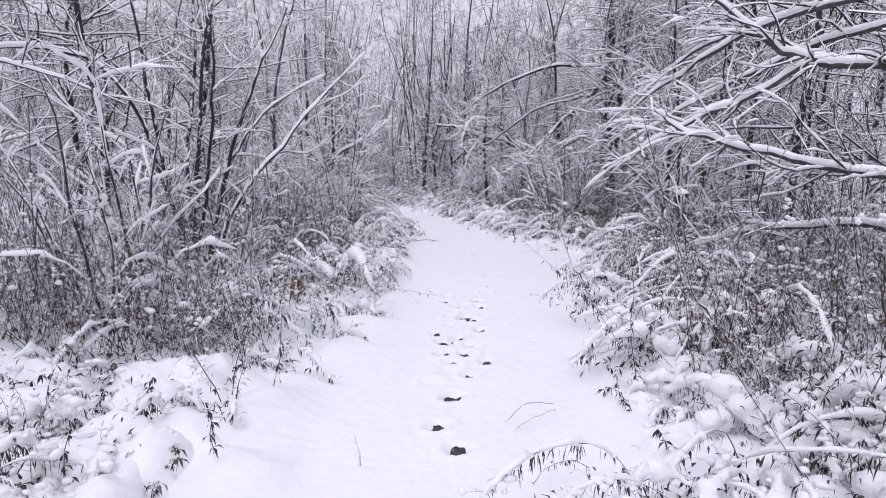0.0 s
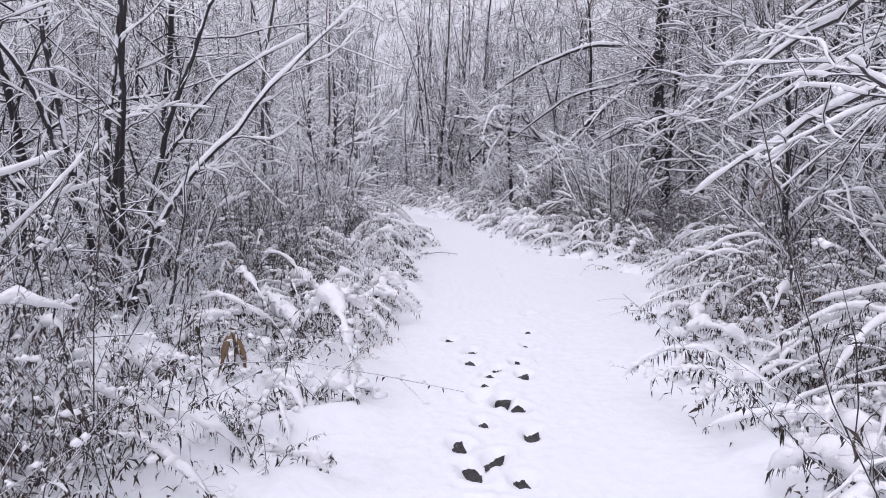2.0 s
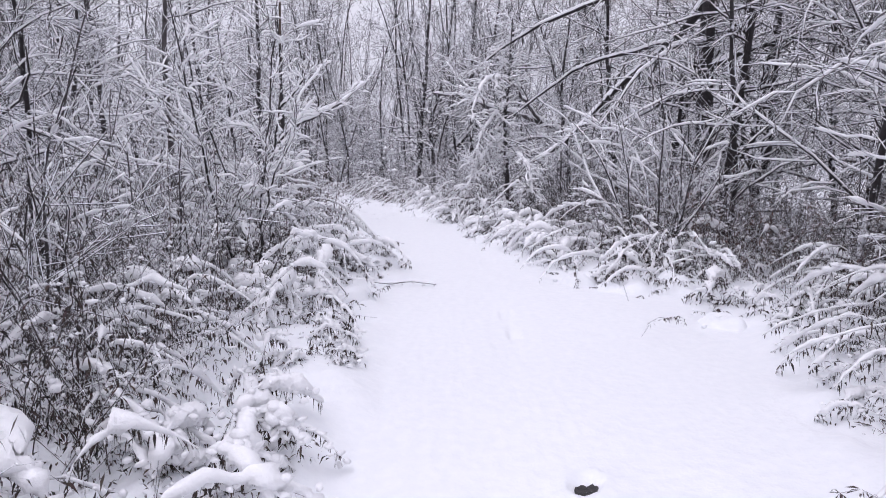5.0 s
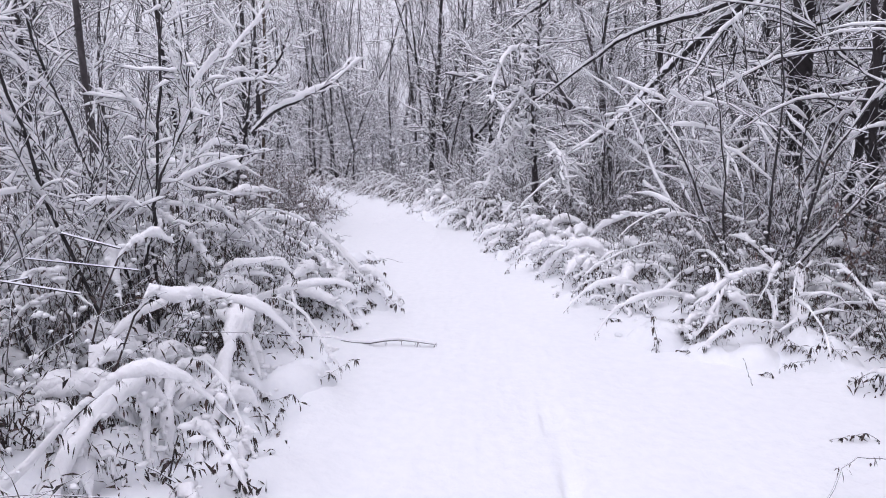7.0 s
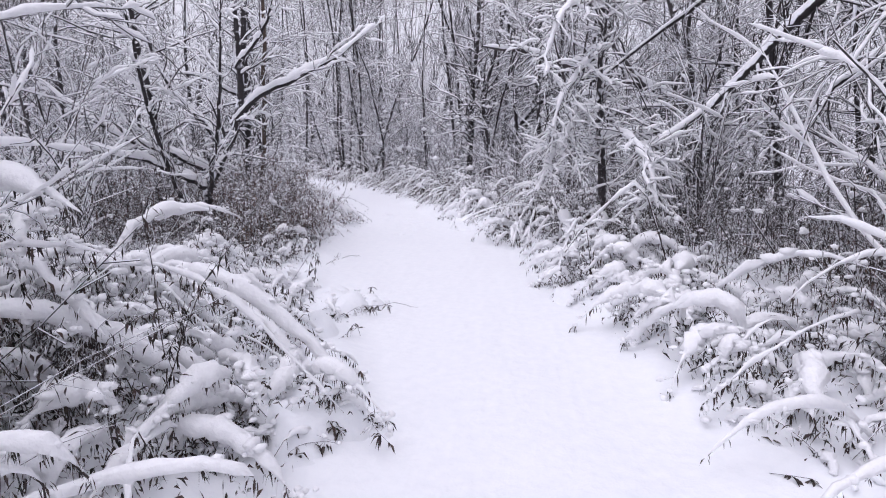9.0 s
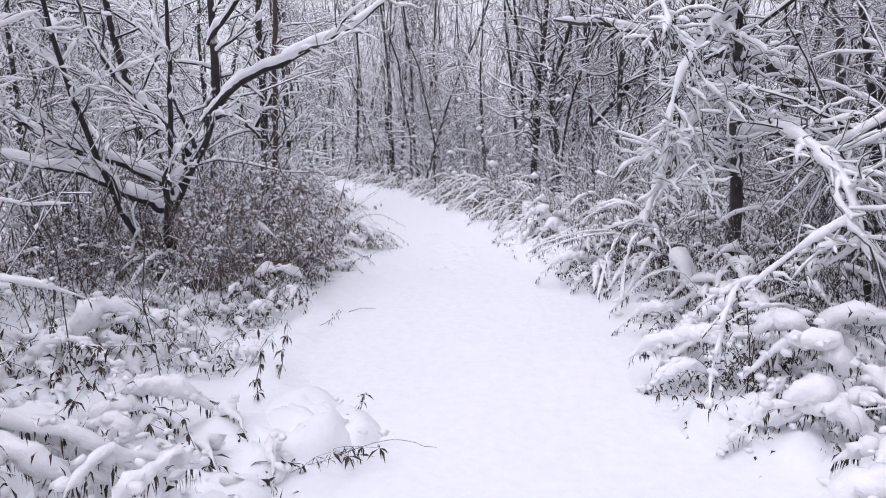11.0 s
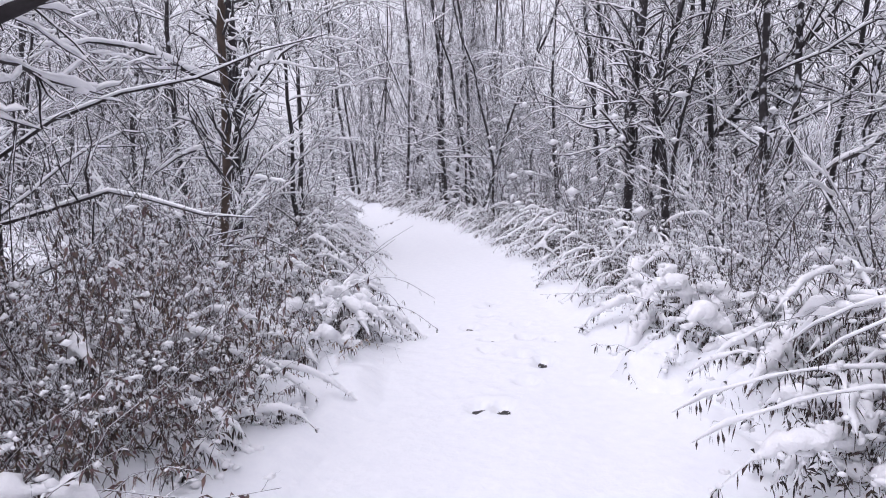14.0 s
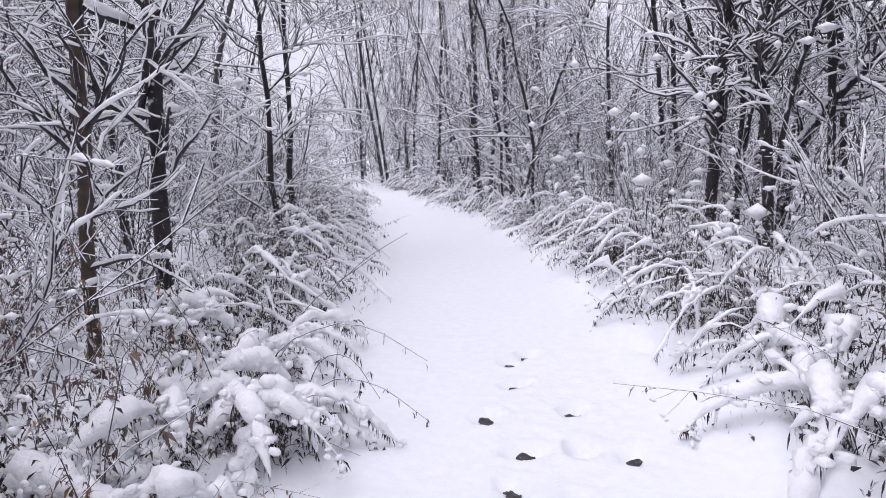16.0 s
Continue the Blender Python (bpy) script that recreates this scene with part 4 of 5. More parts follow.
spots = [(3.6, 9.5), (4.6, 11.5), (5.4, 13.6), (3.9, 14.9), (3.0, 21.8), (3.9, 27.0), (6.0, 3.2),
         (-5.0, 5.2), (-4.9, 14.0), (-6.0, 16.4), (-6.4, 20.4), (-6.6, 24.8), (-5.6, 26.4), (-7.6, 22.4), (-4.2, 16.2),
         (-8.5, 28.5), (4.4, 12.9), (7.5, 15.5), (-7.0, 13.0), (-5.8, 2.6), (7.4, 6.0), (7.8, 10.2), (8.2, 13), (0.6, 33), (-2.4, 31.5), (5.4, 28), (8.6, 8.4), (6.9, 12.4), (2.9, 20.7), (3.4, 22.5), (-4.4, 31.2), (-6.2, 27.6)]
scatter(NEAR_TREES, [s for s in spots if free(*s, 0.6) and not open_sky(*s)], "small_tree", "small bare tree with drooping snow-covered twigs", "tree", "small trees by the path", (0.85, 1.15))

spots = [(4.6, 19.5), (3.9, 15.3), (4.9, 16.3), (5.5, 17.6), (5.6, 14.2), (6.3, 19.6), (5.2, 21.0), (6.8, 17.2), (7.4, 20.6), (5.9, 22.4), (8.2, 18.6), (3.9, 20.6), (6.6, 15.4), (7.8, 16.2), (3.2, 24.6), (4.4, 23.4), (2.6, 26.4), (5.4, 25.2),
         (-5.2, 9.9), (-6.2, 8.1), (-4.9, 12.6), (-6.4, 11.2), (5.6, 7.0), (6.4, 9.4), (5.2, 10.8), (4.7, 8.6), (7.0, 12.4), (-6.6, 15.2), (-5.6, 21.4), (-6.0, 18.0), (7.6, 23.4), (4.0, 28.4), (1.2, 32.0)]
scatter(SHADE_TREES, spots, "small_tree", "dense dark small tree with little snow on its twigs", "tree", "dense dark trees", (0.85, 1.15))

spots = []
for y in np.arange(0.8, 43, 1.25):
    for side in (0, 1):
        yy = y + rng.uniform(-0.4, 0.4)
        l, r = edges(yy)
        o = 1.7 + 2.6 * rng.random()
        spots.append((l - o, yy) if side == 0 else (r + o, yy))
spots = [s for s in spots if not (s[1] < 4.2 and -3.2 < s[0] < 0) and not (15.8 < s[1] < 18.9 and -4.2 < s[0] < 0)]
scatter(BUSHES, spots, "shrub", "bare many-stemmed shrub with snow on every branch", "shrub", "shrubs along the path", (0.75, 1.15))

# bowed stalks at the path's edges
spots, heavy, back, tall_, weed, low_, buried, rust = [], [], [], [], [], [], [], []
for y in np.arange(1.2, 42, 0.42):
    for side in (0, 1):
        yy = y + rng.uniform(-0.2, 0.2)
        l, r = edges(yy)

        def off(o):
            return (l - o, yy) if side == 0 else (r + o, yy)

        low = side == 0 and (yy < 4.3 or 5.5 < yy < 7.0 or 15.9 < yy < 18.9)
        bare = side == 1 and 9.8 < yy < 13.0
        full = side == 1 and (2.2 < yy < 5.5 or 14.6 < yy < 20.5 or 21.5 < yy < 23.5) or side == 0 and (5 < yy < 9 or 21.2 < yy < 23 or 11.4 < yy < 14.5)
        if low:
            if yy < 8 or rng.random() < 0.8:
                low_ += [off(0.35 + 1.2 * rng.random())]
            buried += [off(0.5 + 2.6 * rng.random()) for _ in range(3 if yy < 8 else 2)]
            continue
        brown = side == 0 and 19.0 < yy < 23.6
        if brown:
            rust += [off(o + 1.0 * rng.random()) for o in ((0.3, 0.7, 1.2, 2.0, 2.8) if yy < 21.2 else (2.2,))]
            if yy < 21.2 and rng.random() < 0.6:
                continue
        if bare and rng.random() < 0.5:
            low_.append(off(0.4 + 0.8 * rng.random()))
        elif yy < 20.5 or side == 0 and yy < 23.5:
            (heavy if full and rng.random() < 0.65 else spots).append(off(0.4 + rng.uniform(0, 0.4)))
        else:
            back.append(off(0.65 + rng.uniform(0, 0.5)))
        if yy < 31:
            (tall_ if rng.random() < 0.5 else back).append(off(0.95 + rng.uniform(0, 0.8)))
        if yy < 30 and rng.random() < 0.5 and not (side == 0 and 20.8 < yy < 23.8):
            weed.append(off(1.0 + rng.uniform(0, 2.0)))
weed += [(-2.6, 17.2), (-3.2, 17.8)]
heavy += [(-2.5, 16.8), (-3.1, 17.4), (-2.1, 16.1), (-3.5, 16.4), (-3.4, 22.6), (-3.0, 21.9), (-3.7, 21.6), (-3.5, 23.0)]
weed += [(x + rng.uniform(-0.2, 0.2), y + rng.uniform(-0.2, 0.2)) for x in np.arange(-4.2, -1.0, 0.42) for y in (4.75, 5.2) if (x < -1.3 or y > 5) and rng.random() < 0.6]
# grid spots in the shaded thickets, filled with the darkened weeds
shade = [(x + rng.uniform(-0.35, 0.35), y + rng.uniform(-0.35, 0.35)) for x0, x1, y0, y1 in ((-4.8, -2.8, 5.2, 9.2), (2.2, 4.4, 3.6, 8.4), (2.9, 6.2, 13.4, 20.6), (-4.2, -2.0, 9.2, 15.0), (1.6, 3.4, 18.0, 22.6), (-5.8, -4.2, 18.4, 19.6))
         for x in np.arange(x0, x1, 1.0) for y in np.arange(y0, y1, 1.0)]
rust += [(3.3 + 3.4 * rng.random(), 12.4 + 5.6 * rng.random()) for _ in range(16)]
DOMES = [(-0.3, 22.85), (-0.1, 22.45), (0.3, 23.0), (0.15, 22.3), (-0.45, 23.2), (0.6, 22.6), (0.5, 21.9), (1.0, 17.5), (1.5, 17.1), (2.2, 16.4), (1.2, 18.7), (-2.9, 16.7), (-2.2, 12.1), (-1.55, 12.6), (-1.5, 11.6), (1.95, 4.1),
         (1.75, 3.2), (1.9, 5.1), (2.7, 15.3), (1.9, 15.2), (-1.5, 13.6), (-3.4, 21.3)]
DOMES += [(-2.3, 13.2), (-2.8, 12.4), (-2.2, 14.1), (-2.9, 13.6), (-1.9, 11.2), (2.9, 14.2), (3.2, 15.0)]
DOME = [goldenrod(11, 1.2, 0.05, 0.9, 48, 1.1, True, 2.2, 9, 14), goldenrod(11, 1.05, 0.052, 1.0, 48, 1.2, True, 2.2, 9, 14), goldenrod(11, 1.5, 0.048, 0.5, 54, 1.1, True, 2.2, 9, 14)]
HIGH_DOME = [goldenrod(11, 2.0, 0.046, 0.2, 60, 1.0, True, 2.2, 10, 16), goldenrod(11, 1.85, 0.048, 0.25, 60, 1.05, True, 2.2, 10, 16)]
HIGH = [(-2.5, 15.0), (-2.7, 14.5), (-2.15, 14.6), (-3.1, 15.2), (-2.5, 13.9), (-3.2, 14.2), (-2.4, 13.1), (-2.05, 14.0)]
spots = [s for s in spots if rng.random() < 0.85]
spots, heavy, back, tall_ = [[s for s in group if all((s[0] - d[0]) ** 2 + (s[1] - d[1]) ** 2 > 0.2 for d in DOMES + HIGH) and (s[0] + 3.8) ** 2 + (s[1] - 22.2) ** 2 > 0.5]
                             for group in (spots, heavy, back, tall_)]
scatter(DOME, DOMES, "goldenrod", "dome of bowed dead goldenrod under thick lumpy snow", "plant", "snow domes by the path", (0.85, 1.1), towards_path)
scatter(HIGH_DOME, HIGH, "goldenrod", "high dome of dead goldenrod heaped with thick snow", "plant", "snow domes by the path", (0.9, 1.08), towards_path)
HEAPS = [(x + rng.uniform(-0.18, 0.18), y + rng.uniform(-0.18, 0.18)) for x0, x1, y0, y1 in ((-3.3, -0.95, 15.6, 17.3), (-2.9, -0.9, 2.1, 4.4), (-2.3, -0.8, 5.5, 7.0)) for x in np.arange(x0, x1, 0.5) for y in np.arange(y0, y1, 0.5) if rng.random() < 0.8]
HEAPS += [(-0.35, 21.85), (0.05, 21.6), (0.4, 21.35), (0.75, 21.1), (0.9, 17.0), (1.35, 16.6), (1.5, 15.9), (1.25, 3.1), (1.5, 2.6), (2.0, 2.6), (1.35, 3.9), (1.7, 4.5), (2.2, 3.4), (1.55, 13.5), (2.0, 13.1), (2.5, 12.9), (2.4, 11.6), (-3.2, 21.6), (-3.0, 22.3), (-3.6, 22.0), (-3.3, 20.9), (-4.1, 21.4), (-4.4, 22.0), (-3.9, 22.6), (-3.6, 23.3), (-4.6, 21.2), (-2.8, 21.3), (-1.0, 12.3), (-0.9, 14.2), (-1.1, 11.6), (-1.15, 8.1), (1.9, 7.0), (2.0, 8.4)]
scatter([heap(0.34, 9), heap(0.3, 8), heap(0.4, 10)], HEAPS, "snow_heap", "low dead plants heaped over with soft snow", "plant", "snow heaps", (0.75, 1.15))
scatter(RODS, spots, "goldenrod", "dead goldenrod stalks bowed under clinging snow", "plant", "bowed plants by the path", (0.75, 1.15), towards_path)
scatter(HEAVY, heavy, "goldenrod", "dead goldenrod clump weighed down by heavy snow", "plant", "snow-laden clumps", (0.8, 1.1), towards_path)
scatter(LOW, low_, "goldenrod", "flattened dead plants almost buried in snow", "plant", "buried low plants", (0.8, 1.2))
scatter(BURIED, buried, "weed_patch", "low dead weeds half buried under snow", "plant", "half-buried weeds", (0.7, 1.3))
scatter(BACK, back, "goldenrod", "dense dead goldenrod with snow on its bowed tops", "plant", "bowed plants behind", (0.8, 1.15), towards_path)
scatter(TALL, tall_, "goldenrod", "tall dead goldenrod with snow on its nodding tops", "plant", "tall plants behind the path", (0.8, 1.15), towards_path)
scatter(WEEDS, weed, "weed_patch", "patch of upright dead weeds with caps of snow", "plant", "weed patches", (0.8, 1.2))
scatter(DARK, [s for s in shade if free(*s, 0.9) and (s[0] + 4.0) ** 2 + (s[1] - 22.3) ** 2 > 0.25], "weed_patch", "patch of dead weeds coloured darker for shade, with little snow", "plant", "dark weed patches", (0.8, 1.2))
scatter(BROWN, [s for s in rust if (s[0] + 4.0) ** 2 + (s[1] - 22.3) ** 2 > 0.25], "weed_patch", "patch of reddish-brown dead weeds with bits of snow", "plant", "brown weed patches", (0.8, 1.15))
scatter(TAN, [(-0.95, 7.4), (-1.9, 7.9), (-3.0, 18.9), (-3.3, 20.6), (-2.9, 21.2), (-3.4, 22.0), (2.4, 7.5)], "weed_patch", "patch of tan dry weeds with curled leaves", "plant", "tan weed patches", (0.8, 1.1))

# ---- far brush and wood, past counting ----
def far_wood():
    n = 760
    ang = rng.uniform(-1.15, 0.95, n)
    d = rng.uniform(34, 75, n)
    x, y = d * np.sin(ang) - 1, d * np.cos(ang) + 12
    l, r = edges(y)
    ok = ((x < l - 2.5) | (x > r + 1.5)) & ~((x > 7) & (y < 62) & (rng.random(n) < 0.4)) & ~open_sky(x, y)
    x, y = x[ok], y[ok]
    m = len(x)
    P = grow(np.column_stack([x, y, np.zeros(m)]), np.column_stack([rng.normal(0, 0.2, m), rng.normal(0, 0.2, m), np.ones(m)]), rng.uniform(11, 17, m), 8, 0.09, 0.04)
    R = (0.02 + 0.07 * rng.random((m, 1)) ** 1.6) * np.linspace(1, 0.25, 8)
    Q, q = shoots(P, R, m * 13, 0.06, 0.97, 55, (0.8, 3.0), 4, 0.16, 0.04, 0.4)
    q = np.maximum(q, 0.01)
    W, w = shoots(Q, q, m * 60, 0.1, 0.97, 48, (0.4, 1.5), 3, 0.3, 0.0, 0.7, 0.6)
    w = np.maximum(w, 0.013)
    o = new("far_woods", mesh("far_woods", *joined([tubes(P, R, 5), tubes(Q, q, 3)]), TRUNK_SNOWY))
    tagged(o, "distant bare wood with snow-dusted grey trunks", "trees", kind="stuff")
    o = new("far_twigs", mesh("far_twigs", *tubes(W, w, 3), TWIG_FAR))
    tagged(o, "haze of distant twigs crusted with snow", "trees", kind="stuff")


far_wood()


def brush():
    """Low tangle under the trees on both sides."""
    n = 4200
    y = rng.uniform(0, 48, n)
    l, r = edges(y)
    side = rng.random(n) < 0.5
    o = 1.5 + 8 * rng.random(n) ** 1.3
    o = o + np.where(side & ((y < 4.7) | ((y > 15.9) & (y < 18.9))), 2.6, 0.4) + np.where(~side & (y > 9.8) & (y < 13), 0.8, 0)
    x = np.where(side, l - o, r + o)
    P = grow(np.column_stack([x, y, np.zeros(n)]), np.column_stack([rng.normal(0, 0.6, n), rng.normal(0, 0.6, n), np.ones(n)]), rng.uniform(0.7, 2.3, n), 4, 0.12, -0.02)
    R = rng.uniform(0.003, 0.007, (n, 1)) * np.linspace(1, 0.5, 4)
    Q, q = shoots(P, R, n * 6, 0.25, 0.98, 48, (0.15, 0.5), 2, 0.14, -0.02, 0.7, 0.6)
    q = np.maximum(q, 0.005)
    o = new("undergrowth", mesh("undergrowth", *joined([tubes(P, R, 3), tubes(Q, q, 3)]), TWIG_BARE))
    tagged(o, "tangled low undergrowth of snow-crusted twigs", "undergrowth", kind="stuff")


brush()


def far_brush():
    """Head-high thicket that closes the ground between the far trunks."""
    n = 2100
    ang, d = rng.uniform(-1.1, 0.9, n), rng.uniform(22, 62, n)
    x, y = d * np.sin(ang) - 1, d * np.cos(ang) + 10
    l, r = edges(y)
    ok = (x < l - 1.8) | (x > r + 1.2)
    x, y = x[ok], y[ok]
    n = len(x)
    P = grow(np.column_stack([x, y, np.zeros(n)]), np.column_stack([rng.normal(0, 0.3, n), rng.normal(0, 0.3, n), np.ones(n)]), rng.uniform(1.2, 3.8, n), 4, 0.12, -0.01)
    R = rng.uniform(0.008, 0.016, (n, 1)) * np.linspace(1, 0.5, 4)
    Q, q = shoots(P, R, n * 11, 0.1, 0.98, 48, (0.3, 0.9), 2, 0.14, 0.0, 0.7, 0.7)
    q = np.maximum(q, 0.011)
    o = new("far_thicket", mesh("far_thicket", *joined([tubes(P, R, 3), tubes(Q, q, 3)]), TWIG))
    tagged(o, "distant thicket of snow-crusted brush", "undergrowth", kind="stuff")


far_brush()


def tangle():
    """Withered leaves and clots of snow caught all through the undergrowth."""
    def spread_out(n):
        y = 1.5 + 36 * rng.random(n) ** 1.25
        l, r = edges(y)
        o = 0.7 + 4.2 * rng.random(n) ** 1.4
        side = rng.random(n) < 0.5
        open_ = side & ((y < 4.4) | ((y > 5.5) & (y < 7.0)) | ((y > 15.9) & (y < 18.9))) | ~side & (y > 9.8) & (y < 13)
        x = np.where(side, l - o, r + o)
        z = height(x, y) + rng.random(n) ** 1.3 * np.clip(0.35 + 0.55 * o, 0, 1.5) * np.where(open_, 0.25, 1.0)
        return np.column_stack([x, y, z])[~open_ | (rng.random(n) < 0.08)]
    n = 85000
    at = spread_out(n)
    n = len(at)
    hang = np.column_stack([rng.normal(0, 0.6, n), rng.normal(0, 0.6, n), rng.uniform(-1.5, 0.4, n)])
    o = new("dead_leaves", mesh("dead_leaves", *blades(at, hang, rng.uniform(0.025, 0.08, n), rng.uniform(0.005, 0.013, n), rng.uniform(0.2, 2, (n, 1))), LEAF))
    tagged(o, "withered dark leaves caught in the undergrowth", "leaves", kind="stuff")
    at = spread_out(3500)
    n = len(at)
    big = spread_out(1700) * [1, 1, 0.8] + [0, 0, 0.02]
    r = rng.uniform(0.014, 0.034, len(big))
    m = 3600
    y = rng.uniform(25, 50, m)
    l, r_ = edges(y)
    x = np.where(rng.random(m) < 0.4, l - 0.6 - 8 * rng.random(m) ** 1.3, r_ + 0.6 + 14 * rng.random(m) ** 1.3)
    far = lumps(np.column_stack([x, y, 0.1 + 2.4 * rng.random(m) ** 1.6]), rng.uniform(0.015, 0.07, m), 2.2, True)
    near = np.concatenate([big + rng.normal(0, 0.9, (len(big), 3)) * r[:, None] * [1, 1, 0.4] for _ in range(3)])
    o = new("snow_clots", mesh("snow_clots", *joined([lumps(at, rng.uniform(0.006, 0.016, n), 1.9), far, lumps(near, np.tile(r, 3) * rng.uniform(0.5, 1.1, len(near)), 1.6)]), SNOW_PLANT))
    tagged(o, "clots of snow caught in the undergrowth", "snow", kind="stuff")


tangle()


# ---- single dry stems and fallen wood in the snow ----
def dry_stem(points, label, name="dry_stem", thick=0.004, leaves=0, snow=0.0):
    P, R = curve([(x, y, max(z, float(height(x, y)) - 0.01 if i == 0 else z), thick * (1 - 0.6 * i / len(points))) for i, (x, y, z) in enumerate(points)], 10)
    P = P + 0.003 * rng.normal(size=P.shape)
    o = P[0, 0].copy()
    P = P - o
    parts = [("stalk", mesh("stalk", *tubes(P, R, 4), STEM), "", "", [])]
    if leaves:
        at = P[0, rng.integers(3, 10, leaves)] + rng.normal(0, 0.008, (leaves, 3))
        hang = np.column_stack([rng.normal(0, 0.4, leaves), rng.normal(0, 0.4, leaves), rng.uniform(-1.6, -0.6, leaves)])
        parts.append(("leaves", mesh("leaves", *blades(at, hang, rng.uniform(0.02, 0.06, leaves), rng.uniform(0.004, 0.01, leaves), np.full((leaves, 1), 0.8)), LEAF), "", "stuff", []))
    if snow:
        cap = split_quads(snow_on(P, R, 6, snow * 1.2, 1.0, fine=2, steep=0.62))
        load = np.where(np.arange(10) > 1, snow, 0.002)[None] * np.clip((0.9 - np.abs(tangents(P)[..., 2])) / 0.4, 0.03, 1)
        parts.append(("snow", mesh("snow", *joined([cap, clots(P, load * 0.9, 14)]), SNOW_PLANT), "", "", []))
    return thing(name, parts, label, "stem", "single dry stems", Matrix.Translation(o))


for line in (
        [(0.37, 3.64, 0.02), (0.49, 3.7, 0.11), (0.67, 3.76, 0.09)], [(0.42, 3.55, 0.02), (0.53, 3.61, 0.06), (0.67, 3.67, 0.09)], [(-0.42, 3.13, 0.0), (-0.44, 3.19, 0.06), (-0.47, 3.25, 0.11)],
        [(-1.94, 19.04, 0.02), (-1.83, 19.1, 0.05), (-1.71, 19.16, 0.03)], [(-2.86, 22.12, 0.05), (-2.64, 22.18, 0.12), (-2.45, 22.24, 0.05)], [(-2.95, 22.85, 0.05), (-2.95, 22.91, 0.22), (-2.96, 22.97, 0.33)],
        [(-1.09, 16.56, 0.03), (-0.86, 16.62, 0.09), (-0.65, 16.68, 0.04)], [(-3.78, 23.9, 0.04), (-3.52, 23.96, 0.43), (-3.26, 24.02, 0.65), (-3.0, 24.08, 0.8)],
        [(1.86, 12.48, 0.04), (1.82, 12.54, 0.19)], [(-3.68, 23.34, 0.04), (-3.41, 23.4, 0.41), (-2.97, 23.46, 0.73)], [(0.57, 22.26, 0.04), (0.38, 22.32, 0.2), (0.30, 22.38, 0.28)],
        [(1.66, 7.92, 0.04), (1.7, 7.98, 0.1), (1.83, 8.04, 0.08)], [(-3.0, 22.6, 0.05), (-2.9, 22.66, 0.3), (-2.75, 22.7, 0.33), (-2.6, 22.75, 0.1)]):
    dry_stem(line, "thin bare dry stem sticking out of the snow")
for line in (
        [(-1.9, 3.12, 0.04), (-1.71, 3.18, 0.16), (-1.51, 3.24, 0.14), (-1.37, 3.3, 0.05)], [(-2.49, 18.12, 0.04), (-2.43, 18.18, 0.17), (-2.29, 18.24, 0.19), (-2.15, 18.3, 0.15)],
        [(-2.44, 18.35, 0.04), (-2.6, 18.41, 0.12), (-2.75, 18.47, 0.14)], [(-1.99, 18.54, 0.04), (-1.91, 18.6, 0.09), (-1.86, 18.66, 0.15)], [(-3.43, 22.8, 0.04), (-3.19, 22.86, 0.35), (-2.78, 22.92, 0.44), (-2.42, 22.98, 0.25)],
        [(-3.04, 22.52, 0.04), (-2.77, 22.58, 0.25), (-2.52, 22.64, 0.2), (-2.31, 22.7, 0.04)], [(1.64, 14.11, 0.04), (1.86, 14.17, 0.24), (2.22, 14.23, 0.2)], [(1.87, 7.47, 0.04), (1.92, 7.53, 0.13), (2.13, 7.59, 0.14)],
        [(0.42, 2.87, 0.02), (0.5, 2.92, 0.09), (0.62, 2.97, 0.1), (0.72, 3.0, 0.05)], [(1.6, 11.2, 0.03), (1.75, 11.3, 0.16), (2.0, 11.35, 0.12)]):
    dry_stem(line, "bowed dry stem with a few withered hanging leaves", leaves=22)
dry_stem([(-1.24, 13.26, 0.09), (-0.9, 13.22, 0.08), (-0.62, 13.22, 0.045), (-0.38, 13.22, 0.07), (-0.09, 13.2, 0.05)], "dark fallen branch lying on the snow with snow along it", "fallen_branch", 0.011, 44, 0.008)


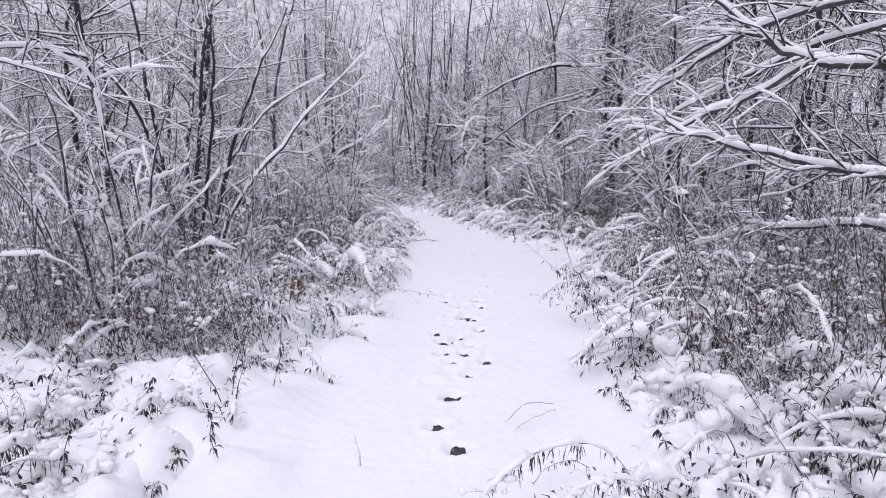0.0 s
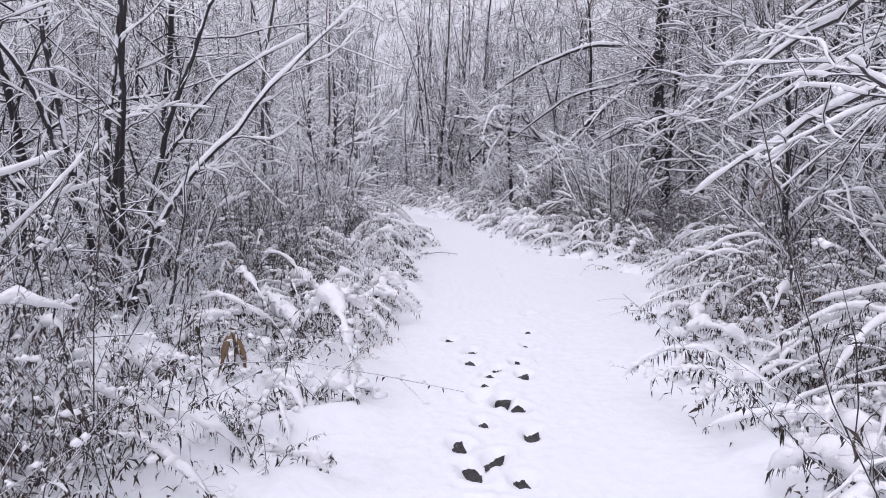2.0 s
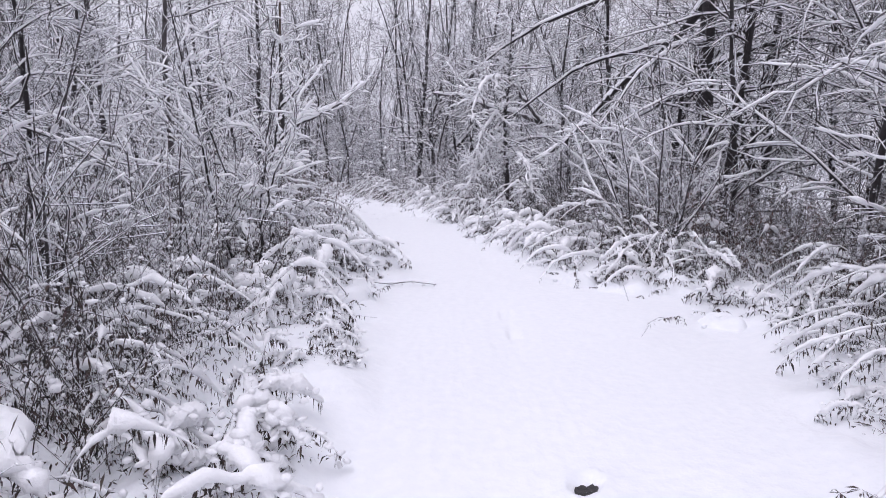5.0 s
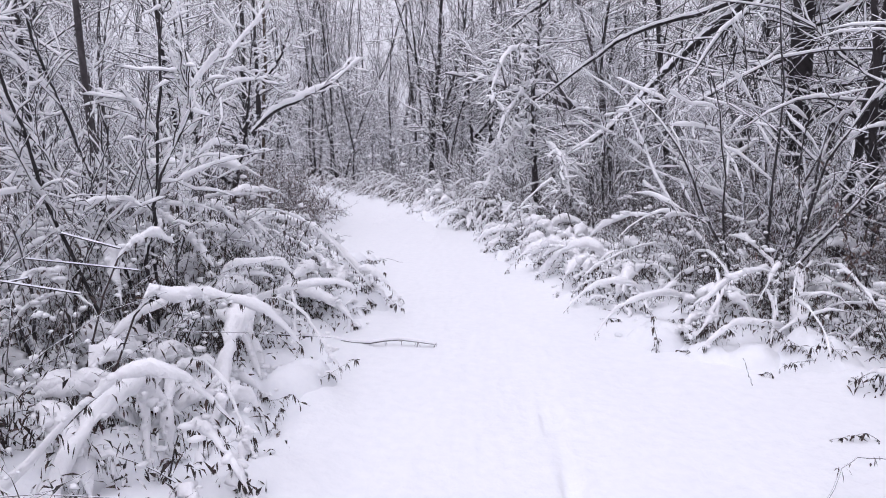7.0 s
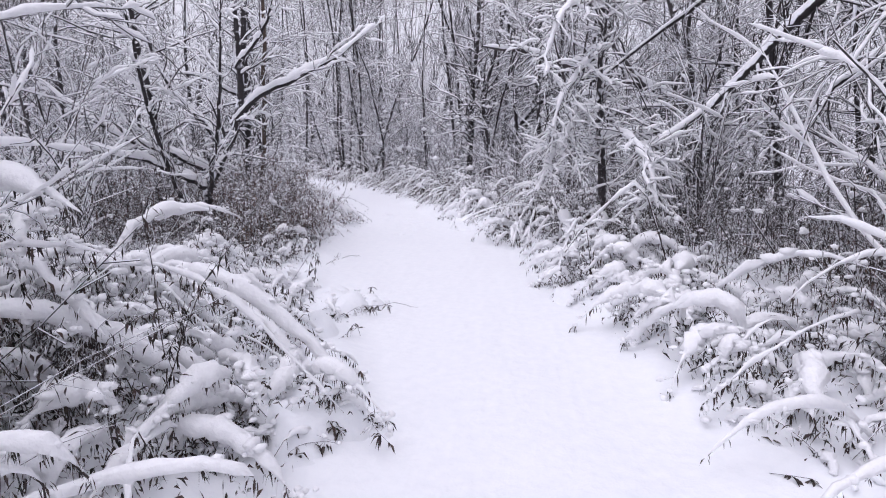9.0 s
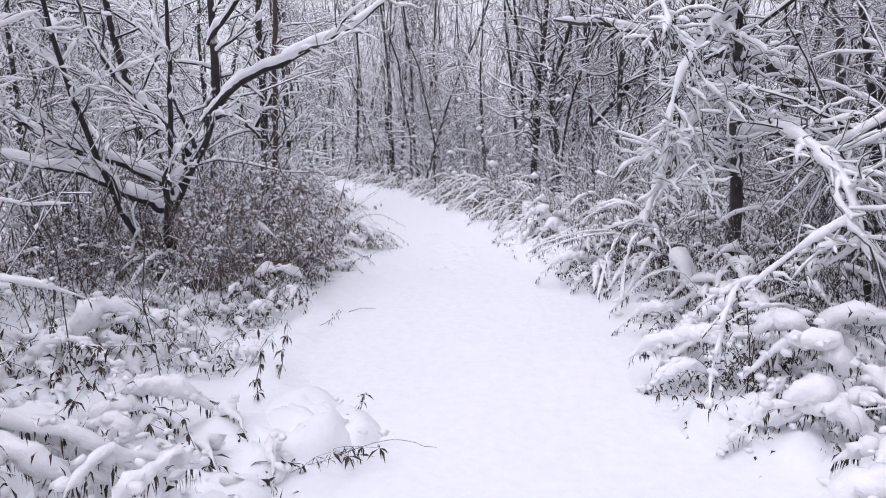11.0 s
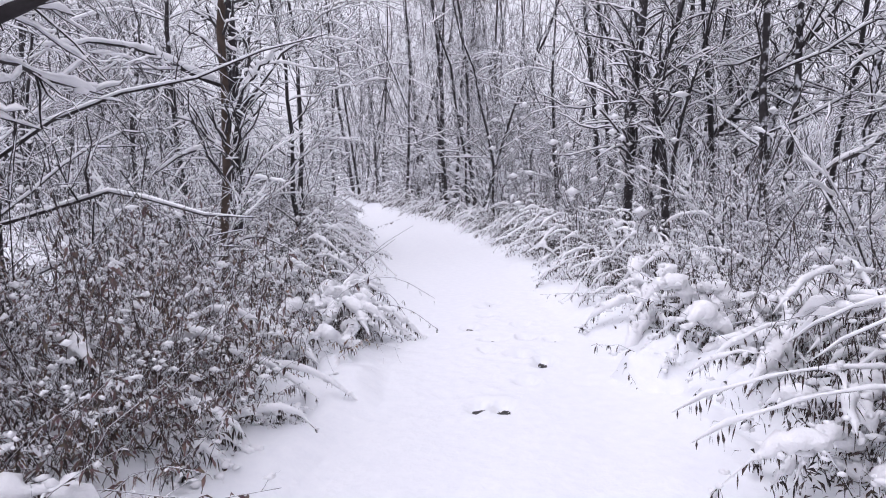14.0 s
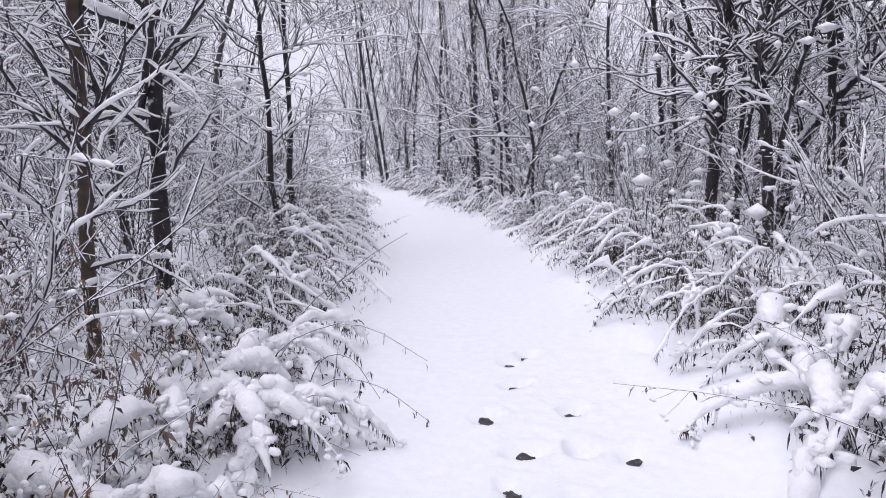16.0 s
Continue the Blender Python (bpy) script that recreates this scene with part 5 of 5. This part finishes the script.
def leaf_clump(x, y, tall, n, mat, label):
    """Large dead leaves hanging round a short stalk like a folded umbrella."""
    base = float(height(x, y)) - 0.02
    stalk = tubes(*[q[None] for q in (np.column_stack([np.linspace(0, 0.02, 5), np.linspace(0, 0.01, 5), np.linspace(0, tall, 5)]), np.linspace(0.007, 0.004, 5))], 5)
    parts = [("stalk", mesh("stalk", *stalk, STEM), "", "", [])]
    for i in range(n):
        a = 2 * np.pi * (i + rng.uniform(-0.3, 0.3)) / n
        out = np.array([np.cos(a), np.sin(a), 0.0])
        side = np.array([-np.sin(a), np.cos(a), 0.0])
        k = 9
        f = np.linspace(0, 1, k)[:, None]
        w = 0.013 * np.sin(np.pi * (0.06 + 0.9 * f) ** 0.8) * rng.uniform(0.7, 1.2)
        line = UP * (tall * (1 - rng.uniform(0.45, 0.95) * f ** 1.4)) + out * (0.01 + rng.uniform(0.03, 0.11) * np.sin(2.4 * f)) + side * rng.normal(0, 0.035) * f + 0.004 * rng.normal(size=(k, 3))
        V = np.stack([line - side * w - out * w * 0.5, line, line + side * w - out * w * 0.5], 1).reshape(-1, 3)
        q = np.arange(k - 1)[:, None] * 3 + np.arange(2)
        F = np.stack([q, q + 1, q + 4, q + 3], -1).reshape(-1, 4)
        parts.append(("leaf", mesh("leaf", V, F, mat), "", "", []))
    at = np.array([(0.02, 0.01, tall)]) + rng.normal(0, 0.012, (5, 3))
    parts.append(("snow", mesh("snow", *lumps(at, rng.uniform(0.012, 0.022, 5)), SNOW_PLANT), "", "", []))
    return thing("dead_leaf_clump", parts, label, "plant", "large dead leaves", Matrix.Translation((x, y, base)))


leaf_clump(-1.48, 6.4, 0.34, 10, LEAF_OCHRE, "ochre dead leaves folded round a short stalk in the snow")
leaf_clump(-1.62, 8.15, 0.3, 7, LEAF_OCHRE, "tan dead leaves hanging from a stalk among snowy weeds")
for line in (
        [(2.85, 3.7, 0.0), (2.55, 3.6, 0.2), (2.3, 3.67, 0.27), (2.04, 3.74, 0.18), (1.75, 3.81, 0.06)],
        [(2.25, 2.85, 0.0), (1.95, 2.75, 0.4), (1.69, 2.82, 0.35), (1.51, 2.89, 0.17), (1.35, 2.96, 0.06)],
        [(2.58, 5.5, 0.0), (2.28, 5.4, 0.16), (2.03, 5.47, 0.25), (1.57, 5.54, 0.31), (1.18, 5.61, 0.19)],
        [(3.45, 4.7, 0.0), (3.15, 4.6, 0.06), (2.62, 4.67, 0.19), (2.1, 4.74, 0.24), (1.56, 4.81, 0.2), (1.15, 4.88, 0.06)],
        [(-1.8, 11.6, 0.0), (-1.5, 11.5, 0.85), (-1.42, 11.57, 1.0), (-1.34, 11.64, 1.04), (-1.28, 11.71, 0.99)],
        [(-1.56, 11.4, 0.0), (-1.26, 11.3, 0.79), (-1.13, 11.37, 0.8), (-1.07, 11.44, 0.8), (-1.04, 11.51, 0.73)],
        [(-1.76, 12.7, 0.0), (-1.46, 12.6, 0.6), (-1.32, 12.67, 0.66), (-1.14, 12.74, 0.63), (-1.14, 12.81, 0.51)],
        [(-1.69, 12.9, 0.0), (-1.39, 12.8, 0.38), (-1.09, 12.87, 0.51), (-0.78, 12.94, 0.55), (-0.64, 13.01, 0.49)],
        [(1.8, 14.2, 0.0), (1.62, 14.1, 0.27), (1.4, 14.0, 0.36), (1.15, 13.95, 0.31), (0.97, 13.93, 0.14)],
        [(2.0, 13.9, 0.0), (1.85, 13.8, 0.28), (1.58, 13.6, 0.34), (1.3, 13.5, 0.27), (1.12, 13.45, 0.08)],
        [(2.5, 13.3, 0.0), (2.3, 13.2, 0.22), (2.0, 13.1, 0.25), (1.75, 13.0, 0.12)],
        [(-3.14, 20.7, 0.0), (-2.84, 20.6, 0.22), (-2.71, 20.67, 0.29), (-2.55, 20.74, 0.3), (-2.35, 20.81, 0.19), (-2.21, 20.88, 0.06)],
        [(-3.65, 20.2, 0.0), (-3.35, 20.1, 0.06), (-2.93, 20.17, 0.1), (-2.65, 20.24, 0.18), (-2.37, 20.31, 0.23), (-2.24, 20.38, 0.1)]):
    dry_stem(line, "dead stalk bowed low under a thick roll of snow", "bowed_stalk", 0.006, 46, 0.027)
for line in (
        [(-1.59, 10.6, 0.0), (-1.39, 10.7, 0.35), (-1.24, 10.76, 0.53), (-1.05, 10.82, 0.67), (-0.88, 10.88, 0.61), (-0.74, 10.94, 0.43)],
        [(-1.78, 11.5, 0.0), (-1.53, 11.6, 0.58), (-1.19, 11.66, 0.74), (-0.88, 11.72, 0.67), (-0.7, 11.78, 0.47)],
        [(-1.73, 12.5, 0.0), (-1.43, 12.6, 0.64), (-1.28, 12.66, 0.71), (-1.07, 12.72, 0.71), (-0.99, 12.78, 0.6)],
        [(1.67, 17.2, 0.0), (1.37, 17.3, 1.01), (1.12, 17.36, 0.92), (0.91, 17.42, 0.71), (0.68, 17.48, 0.39)]):
    dry_stem(line, "tall dead stalk bowed in an arch under thick snow", "bowed_stalk", 0.008, 90, 0.036)
